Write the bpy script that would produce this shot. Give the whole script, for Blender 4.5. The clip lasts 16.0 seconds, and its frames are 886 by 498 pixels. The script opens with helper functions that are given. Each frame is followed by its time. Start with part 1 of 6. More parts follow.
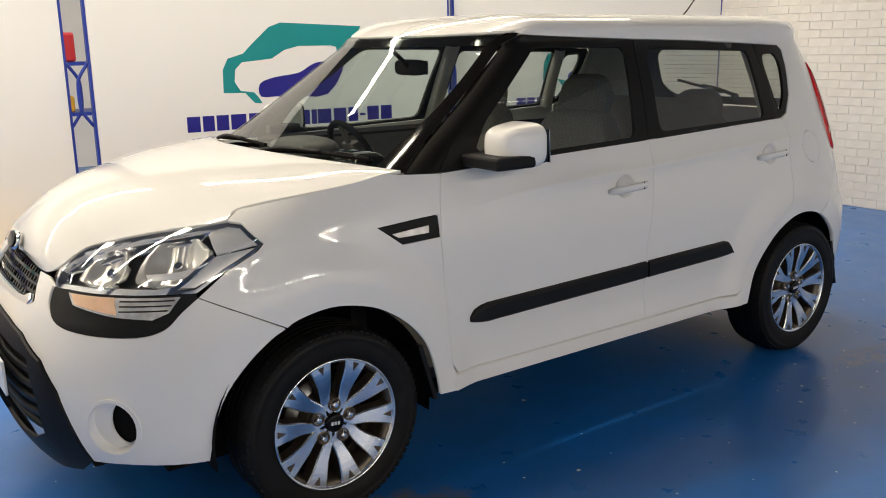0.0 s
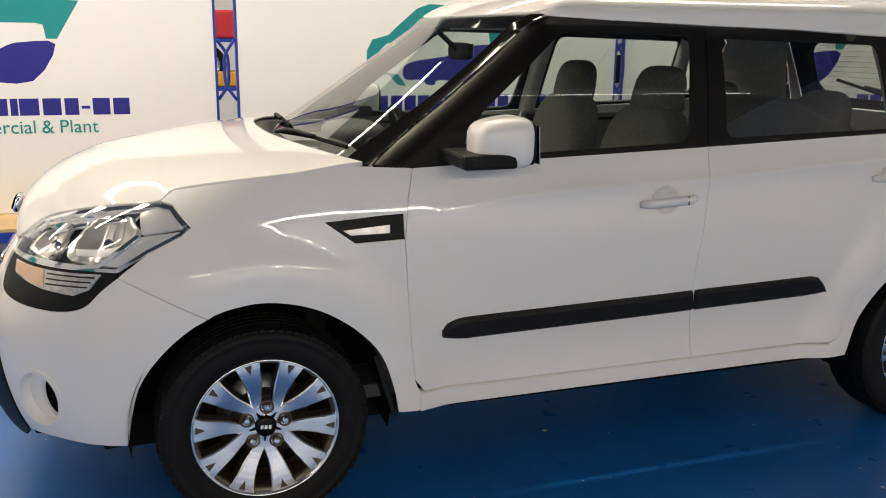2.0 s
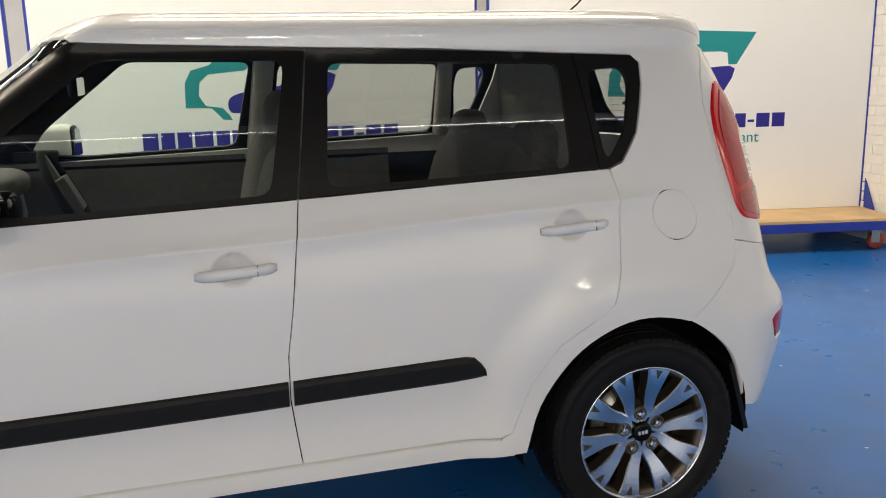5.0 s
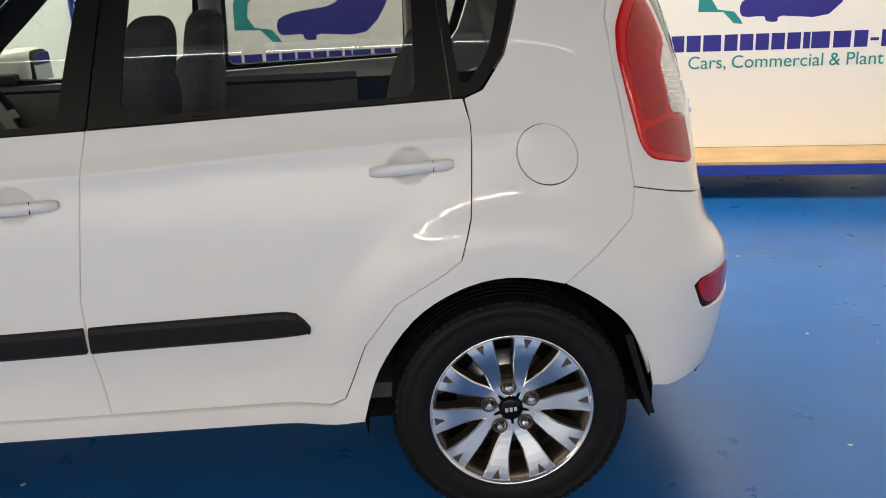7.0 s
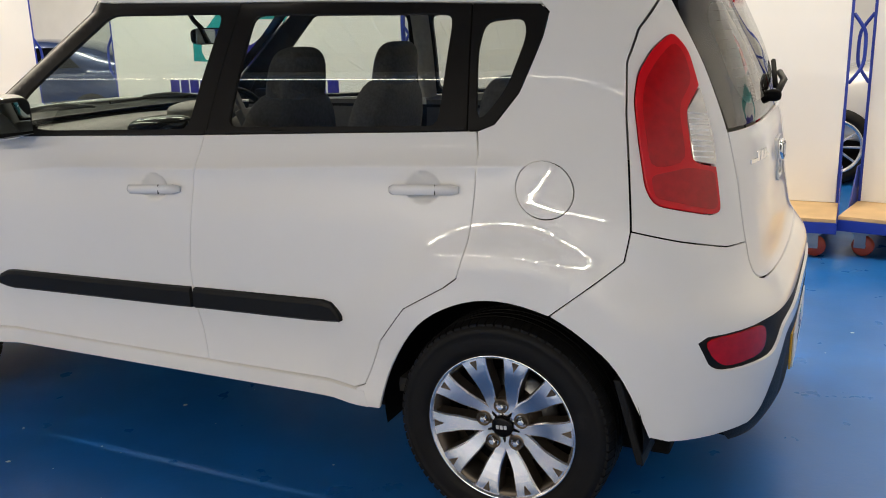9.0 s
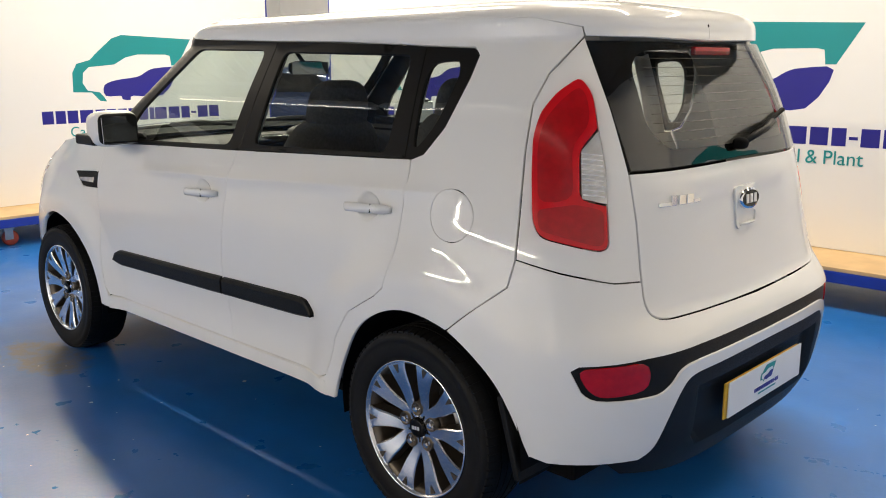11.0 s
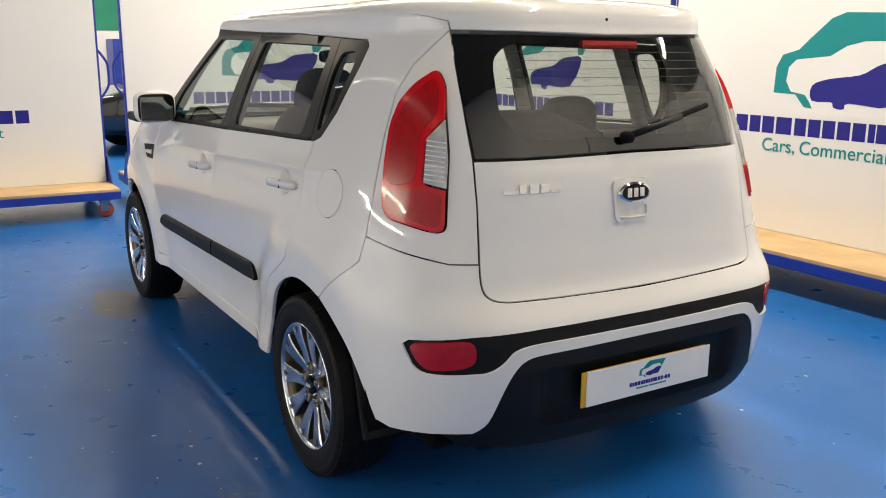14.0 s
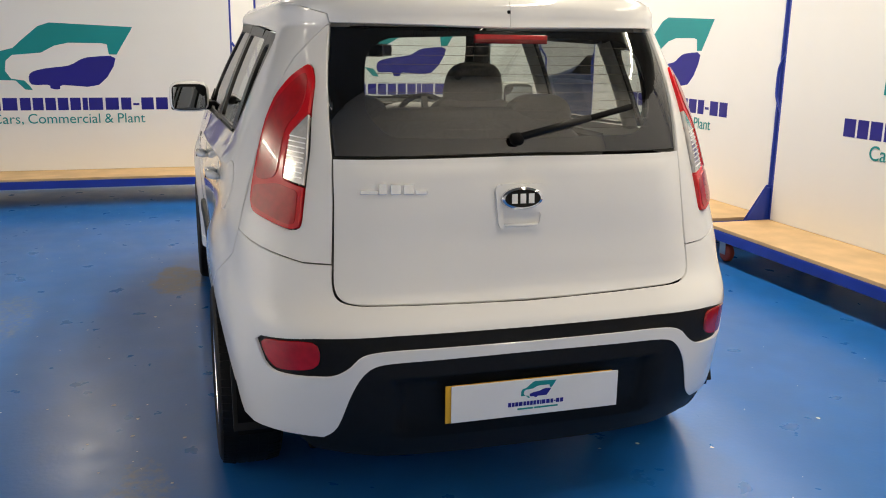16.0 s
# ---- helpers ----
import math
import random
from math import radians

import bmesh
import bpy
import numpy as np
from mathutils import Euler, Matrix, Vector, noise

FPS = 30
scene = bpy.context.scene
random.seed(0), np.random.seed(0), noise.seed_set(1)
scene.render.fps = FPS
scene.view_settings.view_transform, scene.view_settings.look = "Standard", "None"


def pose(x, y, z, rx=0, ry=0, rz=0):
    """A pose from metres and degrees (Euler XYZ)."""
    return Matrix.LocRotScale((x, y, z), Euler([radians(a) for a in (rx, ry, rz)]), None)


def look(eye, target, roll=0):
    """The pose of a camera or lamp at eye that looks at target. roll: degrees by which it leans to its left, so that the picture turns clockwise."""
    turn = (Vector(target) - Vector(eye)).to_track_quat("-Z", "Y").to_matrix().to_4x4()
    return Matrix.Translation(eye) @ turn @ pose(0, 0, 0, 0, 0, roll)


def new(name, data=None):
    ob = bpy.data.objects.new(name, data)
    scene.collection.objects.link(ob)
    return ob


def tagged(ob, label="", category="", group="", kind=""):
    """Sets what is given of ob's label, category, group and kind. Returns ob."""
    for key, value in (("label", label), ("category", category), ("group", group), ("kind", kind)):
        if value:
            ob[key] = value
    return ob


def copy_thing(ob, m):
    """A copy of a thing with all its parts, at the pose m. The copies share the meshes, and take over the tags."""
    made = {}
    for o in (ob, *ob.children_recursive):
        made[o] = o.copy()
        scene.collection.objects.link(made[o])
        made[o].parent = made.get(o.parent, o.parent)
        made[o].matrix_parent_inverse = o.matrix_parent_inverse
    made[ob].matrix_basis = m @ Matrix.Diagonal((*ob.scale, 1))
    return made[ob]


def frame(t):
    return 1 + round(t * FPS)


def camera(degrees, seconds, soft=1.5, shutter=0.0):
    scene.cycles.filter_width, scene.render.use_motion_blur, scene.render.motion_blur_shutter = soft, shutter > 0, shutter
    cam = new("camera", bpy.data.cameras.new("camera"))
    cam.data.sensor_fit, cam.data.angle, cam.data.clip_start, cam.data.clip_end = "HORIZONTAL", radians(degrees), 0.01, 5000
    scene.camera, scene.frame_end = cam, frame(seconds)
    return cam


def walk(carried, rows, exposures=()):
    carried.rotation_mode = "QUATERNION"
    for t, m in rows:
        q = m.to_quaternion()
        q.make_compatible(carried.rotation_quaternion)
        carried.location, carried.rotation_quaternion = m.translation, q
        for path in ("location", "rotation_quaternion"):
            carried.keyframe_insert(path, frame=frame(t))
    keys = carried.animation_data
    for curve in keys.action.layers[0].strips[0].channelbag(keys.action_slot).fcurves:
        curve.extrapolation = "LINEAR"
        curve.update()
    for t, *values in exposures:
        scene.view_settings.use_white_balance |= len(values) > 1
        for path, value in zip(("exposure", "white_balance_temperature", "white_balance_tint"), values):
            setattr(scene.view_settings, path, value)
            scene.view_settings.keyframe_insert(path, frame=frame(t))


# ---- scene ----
cam = camera(53.9, 16.0, 1.0)
PATH = [
    (0, (-2.505, -3.194, 1.496), (-1.371, -1.611, 1.041), -1.0),
    (0.5, (-2.252, -3.197, 1.49), (-1.292, -1.503, 1.036), 0.6),
    (1, (-2.02, -3.228, 1.481), (-1.241, -1.446, 1.015), -0.1),
    (1.5, (-1.784, -3.324, 1.492), (-1.136, -1.491, 1.022), 0.7),
    (2, (-1.555, -3.321, 1.468), (-0.93, -1.482, 0.99), 0.7),
    (2.5, (-1.288, -3.286, 1.473), (-0.679, -1.442, 0.994), 1.3),
    (3, (-1.044, -3.299, 1.472), (-0.462, -1.444, 1.004), 1.2),
    (3.5, (-0.801, -3.303, 1.485), (-0.231, -1.437, 1.043), 0.1),
    (4, (-0.55, -3.218, 1.46), (0.01, -1.347, 1.031), -0.3),
    (4.5, (-0.301, -3.141, 1.471), (0.254, -1.269, 1.039), -1.0),
    (5, (-0.021, -3.13, 1.469), (0.524, -1.253, 1.043), -1.2),
    (7.5, (1.284, -2.944, 1.405), (1.128, -1.04, 0.813), -2.7),
    (8, (1.583, -2.953, 1.432), (1.144, -1.069, 0.924), -2.4),
    (8.5, (1.869, -3.017, 1.444), (1.218, -1.196, 0.935), -2.6),
    (9, (2.107, -2.97, 1.42), (1.276, -1.219, 0.923), -1.7),
    (11.5, (3.356, -2.566, 1.432), (1.919, -1.239, 1.016), -0.1),
    (12, (3.588, -2.528, 1.447), (2.096, -1.267, 1.019), 0.2),
    (12.5, (3.703, -2.511, 1.447), (2.19, -1.278, 1.01), 0.7),
    (13, (3.754, -2.394, 1.432), (2.23, -1.175, 0.994), 0.8),
    (13.5, (3.81, -2.151, 1.442), (2.216, -1.028, 0.997), 0.7),
    (14, (3.916, -1.932, 1.439), (2.249, -0.921, 0.995), 0.4),
    (14.5, (4.066, -1.701, 1.459), (2.328, -0.822, 1.005), 0.3),
    (15, (4.143, -1.474, 1.451), (2.375, -0.654, 1.0), 0.6),
    (15.5, (4.175, -1.192, 1.45), (2.37, -0.459, 1.0), 1.7),
    (16, (4.243, -0.956, 1.448), (2.38, -0.394, 0.987), 0.8),
]
walk(cam, [(t, look(eye, target, roll)) for t, eye, target, roll in PATH], [(0.0, -0.26), (3.0, -0.18), (5.0, 0.02), (7.5, 0.24), (8.5, 0.05), (11.0, 0.12), (14.5, 0.07), (16.0, -0.10)])

# ---- light ----
world = bpy.data.worlds.new("workshop_air")
scene.world = world
world.use_nodes = True
world.node_tree.nodes["Background"].inputs[0].default_value = (0.8, 0.78, 0.74, 1)
world.node_tree.nodes["Background"].inputs[1].default_value = 0.012
CEILING = 4.6


def tube_lamp(x, y, length, turn, watts, wide=0.16):
    """The light of one row of ceiling tubes."""
    data = bpy.data.lights.new("tube_light", "AREA")
    data.shape, data.size, data.size_y, data.energy, data.color = "RECTANGLE", length, wide, watts, (1.0, 0.878, 0.695)
    ob = new("tube_light", data)
    ob.matrix_world = pose(x, y, CEILING - 0.17, 0, 0, turn)
    return ob


# rows of battens: x, y, length, watts, width of the glowing part
# the rows at -8.2, -2.4 and -10.4, -0.6 are added to brighten the floor
LAMPS = [(-3.2, 4.6, 4.4, 130, 0.16), (1.8, 4.6, 4.4, 130, 0.16), (-3.2, 1.2, 4.4, 250, 0.16), (1.9, 1.4, 4.4, 165, 0.16), (-8.4, 1.3, 4.4, 230, 0.16), (-8.4, 5.4, 4.4, 230, 0.16), (-8.2, -2.4, 4.4, 110, 0.16), (-10.4, -0.6, 4.4, 110, 0.16)]
# unseen rows far to the south, added to light the car's left side
LAMPS += [(-5.2, -12.2, 4.4, 520, 0.16), (-0.4, -12.2, 4.4, 520, 0.16), (3.0, -12.2, 2.2, 250, 0.16)]
LAMPS += [(-7.0, -4.7, 4.4, 4.5, 0.025), (-2.4, -4.7, 4.4, 4.5, 0.025), (2.2, -4.7, 4.4, 4.5, 0.025)]
for lx, ly, ln, watts, wide in LAMPS:
    tube_lamp(lx, ly, ln, 0, watts, wide)

# ---- materials ----


def mat(name, colour, rough=0.5, metal=0.0, spread=0.06, scale=8.0, bump=0.0, bump_scale=60.0, coat=0.0, spec=0.5, rough_spread=0.0, stain=None, stain_scale=1.2, stain_cut=0.6, stain_soft=0.16):
    """A surface with grain at a fine scale and drifts of tone at a coarse one; stain adds patches of a second colour."""
    m = bpy.data.materials.new(name)
    m.use_nodes = True
    nt = m.node_tree
    b = nt.nodes["Principled BSDF"]
    tex = nt.nodes.new("ShaderNodeTexCoord")
    fine = nt.nodes.new("ShaderNodeTexNoise")
    fine.inputs["Scale"].default_value, fine.inputs["Detail"].default_value = scale, 6
    nt.links.new(tex.outputs["Object"], fine.inputs["Vector"])
    ramp = nt.nodes.new("ShaderNodeValToRGB")
    lo, hi = [max(c * (1 - spread), 0) for c in colour], [min(c * (1 + spread), 1) for c in colour]
    ramp.color_ramp.elements[0].color, ramp.color_ramp.elements[1].color = (*lo, 1), (*hi, 1)
    ramp.color_ramp.elements[0].position, ramp.color_ramp.elements[1].position = 0.3, 0.7
    nt.links.new(fine.outputs["Fac"], ramp.inputs["Fac"])
    out = ramp.outputs["Color"]
    if stain:
        big = nt.nodes.new("ShaderNodeTexNoise")
        big.inputs["Scale"].default_value, big.inputs["Detail"].default_value, big.inputs["Roughness"].default_value = stain_scale, 8, 0.65
        nt.links.new(tex.outputs["Object"], big.inputs["Vector"])
        cut = nt.nodes.new("ShaderNodeValToRGB")
        cut.color_ramp.elements[0].position, cut.color_ramp.elements[1].position = stain_cut, min(stain_cut + stain_soft, 1)
        nt.links.new(big.outputs["Fac"], cut.inputs["Fac"])
        mix = nt.nodes.new("ShaderNodeMix")
        mix.data_type = "RGBA"
        nt.links.new(cut.outputs["Color"], mix.inputs["Factor"])
        nt.links.new(out, mix.inputs["A"])
        mix.inputs["B"].default_value = (*stain, 1)
        out = mix.outputs["Result"]
    nt.links.new(out, b.inputs["Base Color"])
    b.inputs["Roughness"].default_value, b.inputs["Metallic"].default_value = rough, metal
    b.inputs["Coat Weight"].default_value, b.inputs["Coat Roughness"].default_value = coat, 0.03
    b.inputs["Specular IOR Level"].default_value = spec
    if rough_spread:
        mr = nt.nodes.new("ShaderNodeMapRange")
        rn = nt.nodes.new("ShaderNodeTexNoise")
        rn.inputs["Scale"].default_value, rn.inputs["Detail"].default_value = stain_scale * 2.3, 7
        nt.links.new(tex.outputs["Object"], rn.inputs["Vector"])
        mr.inputs["From Min"].default_value, mr.inputs["From Max"].default_value = 0.3, 0.7
        mr.inputs["To Min"].default_value, mr.inputs["To Max"].default_value = rough - rough_spread, rough + rough_spread
        nt.links.new(rn.outputs["Fac"], mr.inputs["Value"])
        nt.links.new(mr.outputs["Result"], b.inputs["Roughness"])
    if bump:
        n2 = nt.nodes.new("ShaderNodeTexNoise")
        n2.inputs["Scale"].default_value, n2.inputs["Detail"].default_value = bump_scale, 5
        nt.links.new(tex.outputs["Object"], n2.inputs["Vector"])
        bp = nt.nodes.new("ShaderNodeBump")
        bp.inputs["Strength"].default_value, bp.inputs["Distance"].default_value = bump, 0.004
        nt.links.new(n2.outputs["Fac"], bp.inputs["Height"])
        nt.links.new(bp.outputs["Normal"], b.inputs["Normal"])
    return m


def glass_mat(name, tint, rough=0.0, gloss=0.075):
    """A thin pane: clear with a tint, and mirror-like gloss that grows at a glancing angle."""
    m = bpy.data.materials.new(name)
    m.use_nodes = True
    nt = m.node_tree
    nt.nodes.clear()
    o = nt.nodes.new("ShaderNodeOutputMaterial")
    tr, gl, mix, lw = nt.nodes.new("ShaderNodeBsdfTransparent"), nt.nodes.new("ShaderNodeBsdfGlossy"), nt.nodes.new("ShaderNodeMixShader"), nt.nodes.new("ShaderNodeLayerWeight")
    power, scale = nt.nodes.new("ShaderNodeMath"), nt.nodes.new("ShaderNodeMath")
    power.operation, scale.operation = "POWER", "MULTIPLY_ADD"
    power.inputs[1].default_value, scale.inputs[1].default_value, scale.inputs[2].default_value = 4.5, 0.85, gloss
    lw.inputs["Blend"].default_value = 0.5
    tr.inputs["Color"].default_value = (*tint, 1)
    gl.inputs["Roughness"].default_value = rough
    nt.links.new(lw.outputs["Facing"], power.inputs[0])
    nt.links.new(power.outputs[0], scale.inputs[0])
    nt.links.new(scale.outputs[0], mix.inputs[0])
    nt.links.new(tr.outputs[0], mix.inputs[1])
    nt.links.new(gl.outputs[0], mix.inputs[2])
    nt.links.new(mix.outputs[0], o.inputs[0])
    return m


WHITE = mat("white_car_paint", (0.80, 0.795, 0.78), 0.30, spread=0.006, scale=3, coat=1.0, spec=0.15)
FRAME_BLACK = mat("satin_black_film", (0.0060, 0.0056, 0.0052), 0.32, spec=0.22, spread=0.12, scale=35, bump=0.04, bump_scale=600)
GLOSS_BLACK = mat("gloss_black_trim", (0.0045, 0.0043, 0.004), 0.07, spread=0.1, scale=30, spec=0.18)
TRIM = mat("matt_black_plastic", (0.0065, 0.007, 0.0078), 0.5, spec=0.2, spread=0.15, scale=40, bump=0.15, bump_scale=900)
LINER = mat("dark_liner", (0.006, 0.006, 0.0065), 0.85, spec=0.1, spread=0.2, scale=12)
RUBBER = mat("tyre_rubber", (0.006, 0.006, 0.0064), 0.6, spec=0.2, spread=0.18, scale=25, bump=0.1, bump_scale=200, stain=(0.022, 0.020, 0.018), stain_scale=6, stain_cut=0.62)
ALLOY = mat("machined_alloy", (0.80, 0.81, 0.83), 0.24, 1.0, spread=0.03, scale=60, bump=0.03, bump_scale=700)
ALLOY_DARK = mat("painted_alloy_pocket", (0.105, 0.088, 0.070), 0.40, 0.7, spread=0.1, scale=20)
CHROME = mat("chrome", (0.80, 0.81, 0.83), 0.07, 1.0, spread=0.02, scale=10)
REFLECTOR = mat("satin_reflector", (0.74, 0.73, 0.70), 0.20, 0.65, spread=0.05, scale=25)
LAMP_GREY = mat("grey_lamp_housing", (0.035, 0.035, 0.036), 0.30, 0.3, spread=0.08, scale=25)
HEATER = mat("heater_line_print", (0.10, 0.075, 0.055), 0.5, spread=0.1, scale=30)
STEEL = mat("dull_steel", (0.35, 0.36, 0.37), 0.38, 1.0, spread=0.1, scale=20)
RED = mat("red_lamp_plastic", (0.62, 0.006, 0.012), 0.14, spread=0.04, scale=14, coat=0.15)
RED_DEEP = mat("deep_red_reflector", (0.40, 0.003, 0.006), 0.18, spread=0.16, scale=40, coat=0.25)
CLEAR_LAMP = mat("clear_ribbed_lamp", (0.62, 0.60, 0.58), 0.18, 0.55, spread=0.25, scale=30, coat=0.8)
# pale amber: the indicator's lit look is painted in, nothing emits
AMBER = mat("amber_lit_look", (0.78, 0.50, 0.32), 0.25, spread=0.1, scale=20, coat=0.6)
GLASS = glass_mat("car_window_glass", (0.80, 0.87, 0.84))
TINTED = glass_mat("rear_window_glass", (0.68, 0.71, 0.69), gloss=0.105)
LENS = glass_mat("clear_lens", (0.94, 0.95, 0.96))
MIRROR = mat("mirror_glass", (0.34, 0.36, 0.38), 0.02, 1.0, spread=0.0)
FABRIC = mat("dark_seat_fabric", (0.115, 0.110, 0.102), 0.9, spread=0.2, scale=90, bump=0.4, bump_scale=500)
CABIN = mat("grey_cabin_plastic", (0.080, 0.079, 0.077), 0.6, spread=0.12, scale=30, bump=0.15, bump_scale=700)
HEADLINER = mat("grey_headliner", (0.50, 0.49, 0.46), 0.9, spread=0.08, scale=40)
PLATE = mat("white_show_plate", (0.78, 0.79, 0.80), 0.3, spread=0.02, scale=10)
YELLOW = mat("yellow_plate", (0.75, 0.42, 0.02), 0.35, spread=0.05, scale=10)
SILVER = mat("silver_badge", (0.80, 0.80, 0.81), 0.28, 0.45, spread=0.05, scale=20)
FLOOR_BLUE = mat("blue_floor_paint", (0.008, 0.130, 0.47), 0.31, spec=0.5, spread=0.10, scale=3.5, bump=0.14, bump_scale=45, rough_spread=0.045, stain=(0.022, 0.128, 0.38), stain_scale=2.3, stain_cut=0.34, stain_soft=0.6)
BOARD = mat("white_laminate_board", (0.80, 0.795, 0.775), 0.42, spread=0.015, scale=1.5, rough_spread=0.05)
STEEL_BLUE = mat("blue_painted_steel", (0.010, 0.035, 0.32), 0.4, spread=0.12, scale=9, bump=0.08, bump_scale=80, stain=(0.02, 0.03, 0.12), stain_scale=5, stain_cut=0.66)
PLY = mat("varnished_plywood", (0.62, 0.42, 0.21), 0.5, spread=0.14, scale=5, stain=(0.42, 0.26, 0.12), stain_scale=3, stain_cut=0.62)
TEAL = mat("teal_vinyl", (0.0, 0.245, 0.26), 0.4, spread=0.03, scale=4)
NAVY = mat("navy_vinyl", (0.010, 0.008, 0.225), 0.4, spread=0.03, scale=4)
CASTOR_RED = mat("red_castor_tread", (0.36, 0.05, 0.025), 0.5, spread=0.2, scale=20)
PAINT_WALL = mat("white_wall_paint", (0.78, 0.77, 0.74), 0.7, spread=0.03, scale=3, bump=0.1, bump_scale=30, stain=(0.62, 0.60, 0.56), stain_scale=0.9, stain_cut=0.68)
BRICK_WHITE = mat("painted_brick", (0.76, 0.74, 0.70), 0.62, spread=0.05, scale=7, bump=0.5, bump_scale=70, stain=(0.60, 0.57, 0.52), stain_scale=2.4, stain_cut=0.7)
CEILING_MAT = mat("ceiling_sheet", (0.17, 0.165, 0.16), 0.8, spread=0.08, scale=4)
DARK_PAINT = mat("black_car_paint", (0.01, 0.01, 0.012), 0.2, spread=0.1, scale=4, coat=1.0)
BRONZE = mat("bronze_alloy", (0.36, 0.18, 0.08), 0.35, 0.9, spread=0.1, scale=20)
LIGHT_PAINT = mat("silver_car_paint", (0.6, 0.6, 0.6), 0.3, 0.4, spread=0.03, scale=5, coat=1.0)
NAVY_CAR = mat("blue_car_paint", (0.02, 0.04, 0.12), 0.25, 0.3, spread=0.05, scale=5, coat=1.0)
CRATE_RED = mat("red_plastic", (0.45, 0.02, 0.03), 0.4, spread=0.1, scale=10)
CRATE_YELLOW = mat("yellow_plastic", (0.6, 0.33, 0.02), 0.45, spread=0.1, scale=10)
BANNER_GREEN = mat("green_banner", (0.01, 0.22, 0.13), 0.6, spread=0.08, scale=5)
# ---- building tools ----


def link(name, me, material, parent=None, label=""):
    if material and not me.materials:
        me.materials.append(material)
    ob = new(name, me)
    ob.parent = parent
    if label:
        ob["label"] = label
    return ob


def part(name, bm, material, parent=None, label="", smooth=False):
    """Links a bmesh as one mesh object under its thing."""
    me = bpy.data.meshes.new(name)
    bmesh.ops.recalc_face_normals(bm, faces=bm.faces)
    bm.to_mesh(me)
    bm.free()
    if smooth:
        for p in me.polygons:
            p.use_smooth = True
    return link(name, me, material, parent, label)


def thing(name, label, category, m=None, group="", kind=""):
    ob = new(name)
    if m is not None:
        ob.matrix_world = m
    return tagged(ob, label, category, group, kind)


def box(bm, x0, y0, z0, x1, y1, z1, bevel=0.0):
    r = bmesh.ops.create_cube(bm, size=1.0)
    vs = r["verts"]
    for v in vs:
        v.co = Vector(((x0 + x1) / 2 + v.co.x * (x1 - x0), (y0 + y1) / 2 + v.co.y * (y1 - y0), (z0 + z1) / 2 + v.co.z * (z1 - z0)))
    if bevel:
        es = list({e for v in vs for e in v.link_edges})
        bmesh.ops.bevel(bm, geom=es, offset=bevel, segments=2, affect="EDGES", profile=0.5)
    return bm


def boxes(*args, bevel=0.0):
    bm = bmesh.new()
    for a in args:
        box(bm, *a, bevel=bevel)
    return bm


def ring_loft(rings, close=True, caps=True):
    """Skins closed rings of points, one after another."""
    bm = bmesh.new()
    rows = [[bm.verts.new(p) for p in r] for r in rings]
    n = len(rows[0])
    for a, b in zip(rows, rows[1:]):
        for i in range(n if close else n - 1):
            j = (i + 1) % n
            bm.faces.new((a[i], a[j], b[j], b[i]))
    if caps and close:
        bm.faces.new(rows[0][::-1])
        bm.faces.new(rows[-1])
    return bm


def lathe(profile, steps=48, axis="y", turn=360.0):
    """Turns a profile of (radius, place along the axis)."""
    bm = bmesh.new()
    rows = []
    full = turn >= 359.9
    for k in range(steps if full else steps + 1):
        a = radians(turn) * k / steps
        c, s = math.cos(a), math.sin(a)
        rows.append([bm.verts.new((r * c, h, r * s) if axis == "y" else (r * c, r * s, h)) for r, h in profile])
    for k in range(len(rows) if full else len(rows) - 1):
        a, b = rows[k], rows[(k + 1) % len(rows)]
        for i in range(len(profile) - 1):
            bm.faces.new((a[i], a[i + 1], b[i + 1], b[i]))
    return bm


def tube_along(points, radius, sides=8):
    """A round bar along a chain of points."""
    pts = [Vector(p) for p in points]
    rings = []
    for i, p in enumerate(pts):
        d = (pts[min(i + 1, len(pts) - 1)] - pts[max(i - 1, 0)]).normalized()
        a = d.orthogonal().normalized() if i == 0 else (a - d * a.dot(d)).normalized()
        b = d.cross(a)
        rings.append([p + (a * math.cos(2 * math.pi * k / sides) + b * math.sin(2 * math.pi * k / sides)) * radius for k in range(sides)])
    return ring_loft(rings)


def plate_from(outline, depth, bevel=0.0):
    """A flat plate: an outline in x and z, thickened along y."""
    bm = bmesh.new()
    vs = [bm.verts.new((x, 0, z)) for x, z in outline]
    f = bm.faces.new(vs)
    r = bmesh.ops.extrude_face_region(bm, geom=[f])
    for v in r["geom"]:
        if isinstance(v, bmesh.types.BMVert):
            v.co.y += depth
    if bevel:
        bmesh.ops.bevel(bm, geom=bm.edges[:], offset=bevel, segments=2, affect="EDGES", profile=0.5)
    return bm


def smooth_line(pts, n=6, closed=False):
    """Rounds a chain of points."""
    P = [Vector(p) for p in pts]
    out = []
    m = len(P)
    for i in range(m if closed else m - 1):
        p0, p1, p2, p3 = (P[(i + k) % m] if closed else P[min(max(i + k, 0), m - 1)] for k in (-1, 0, 1, 2))
        for k in range(n):
            t = k / n
            out.append(0.5 * ((2 * p1) + (p2 - p0) * t + (2 * p0 - 5 * p1 + 4 * p2 - p3) * t * t + (3 * p1 - p0 - 3 * p2 + p3) * t ** 3))
    if not closed:
        out.append(P[-1])
    return out


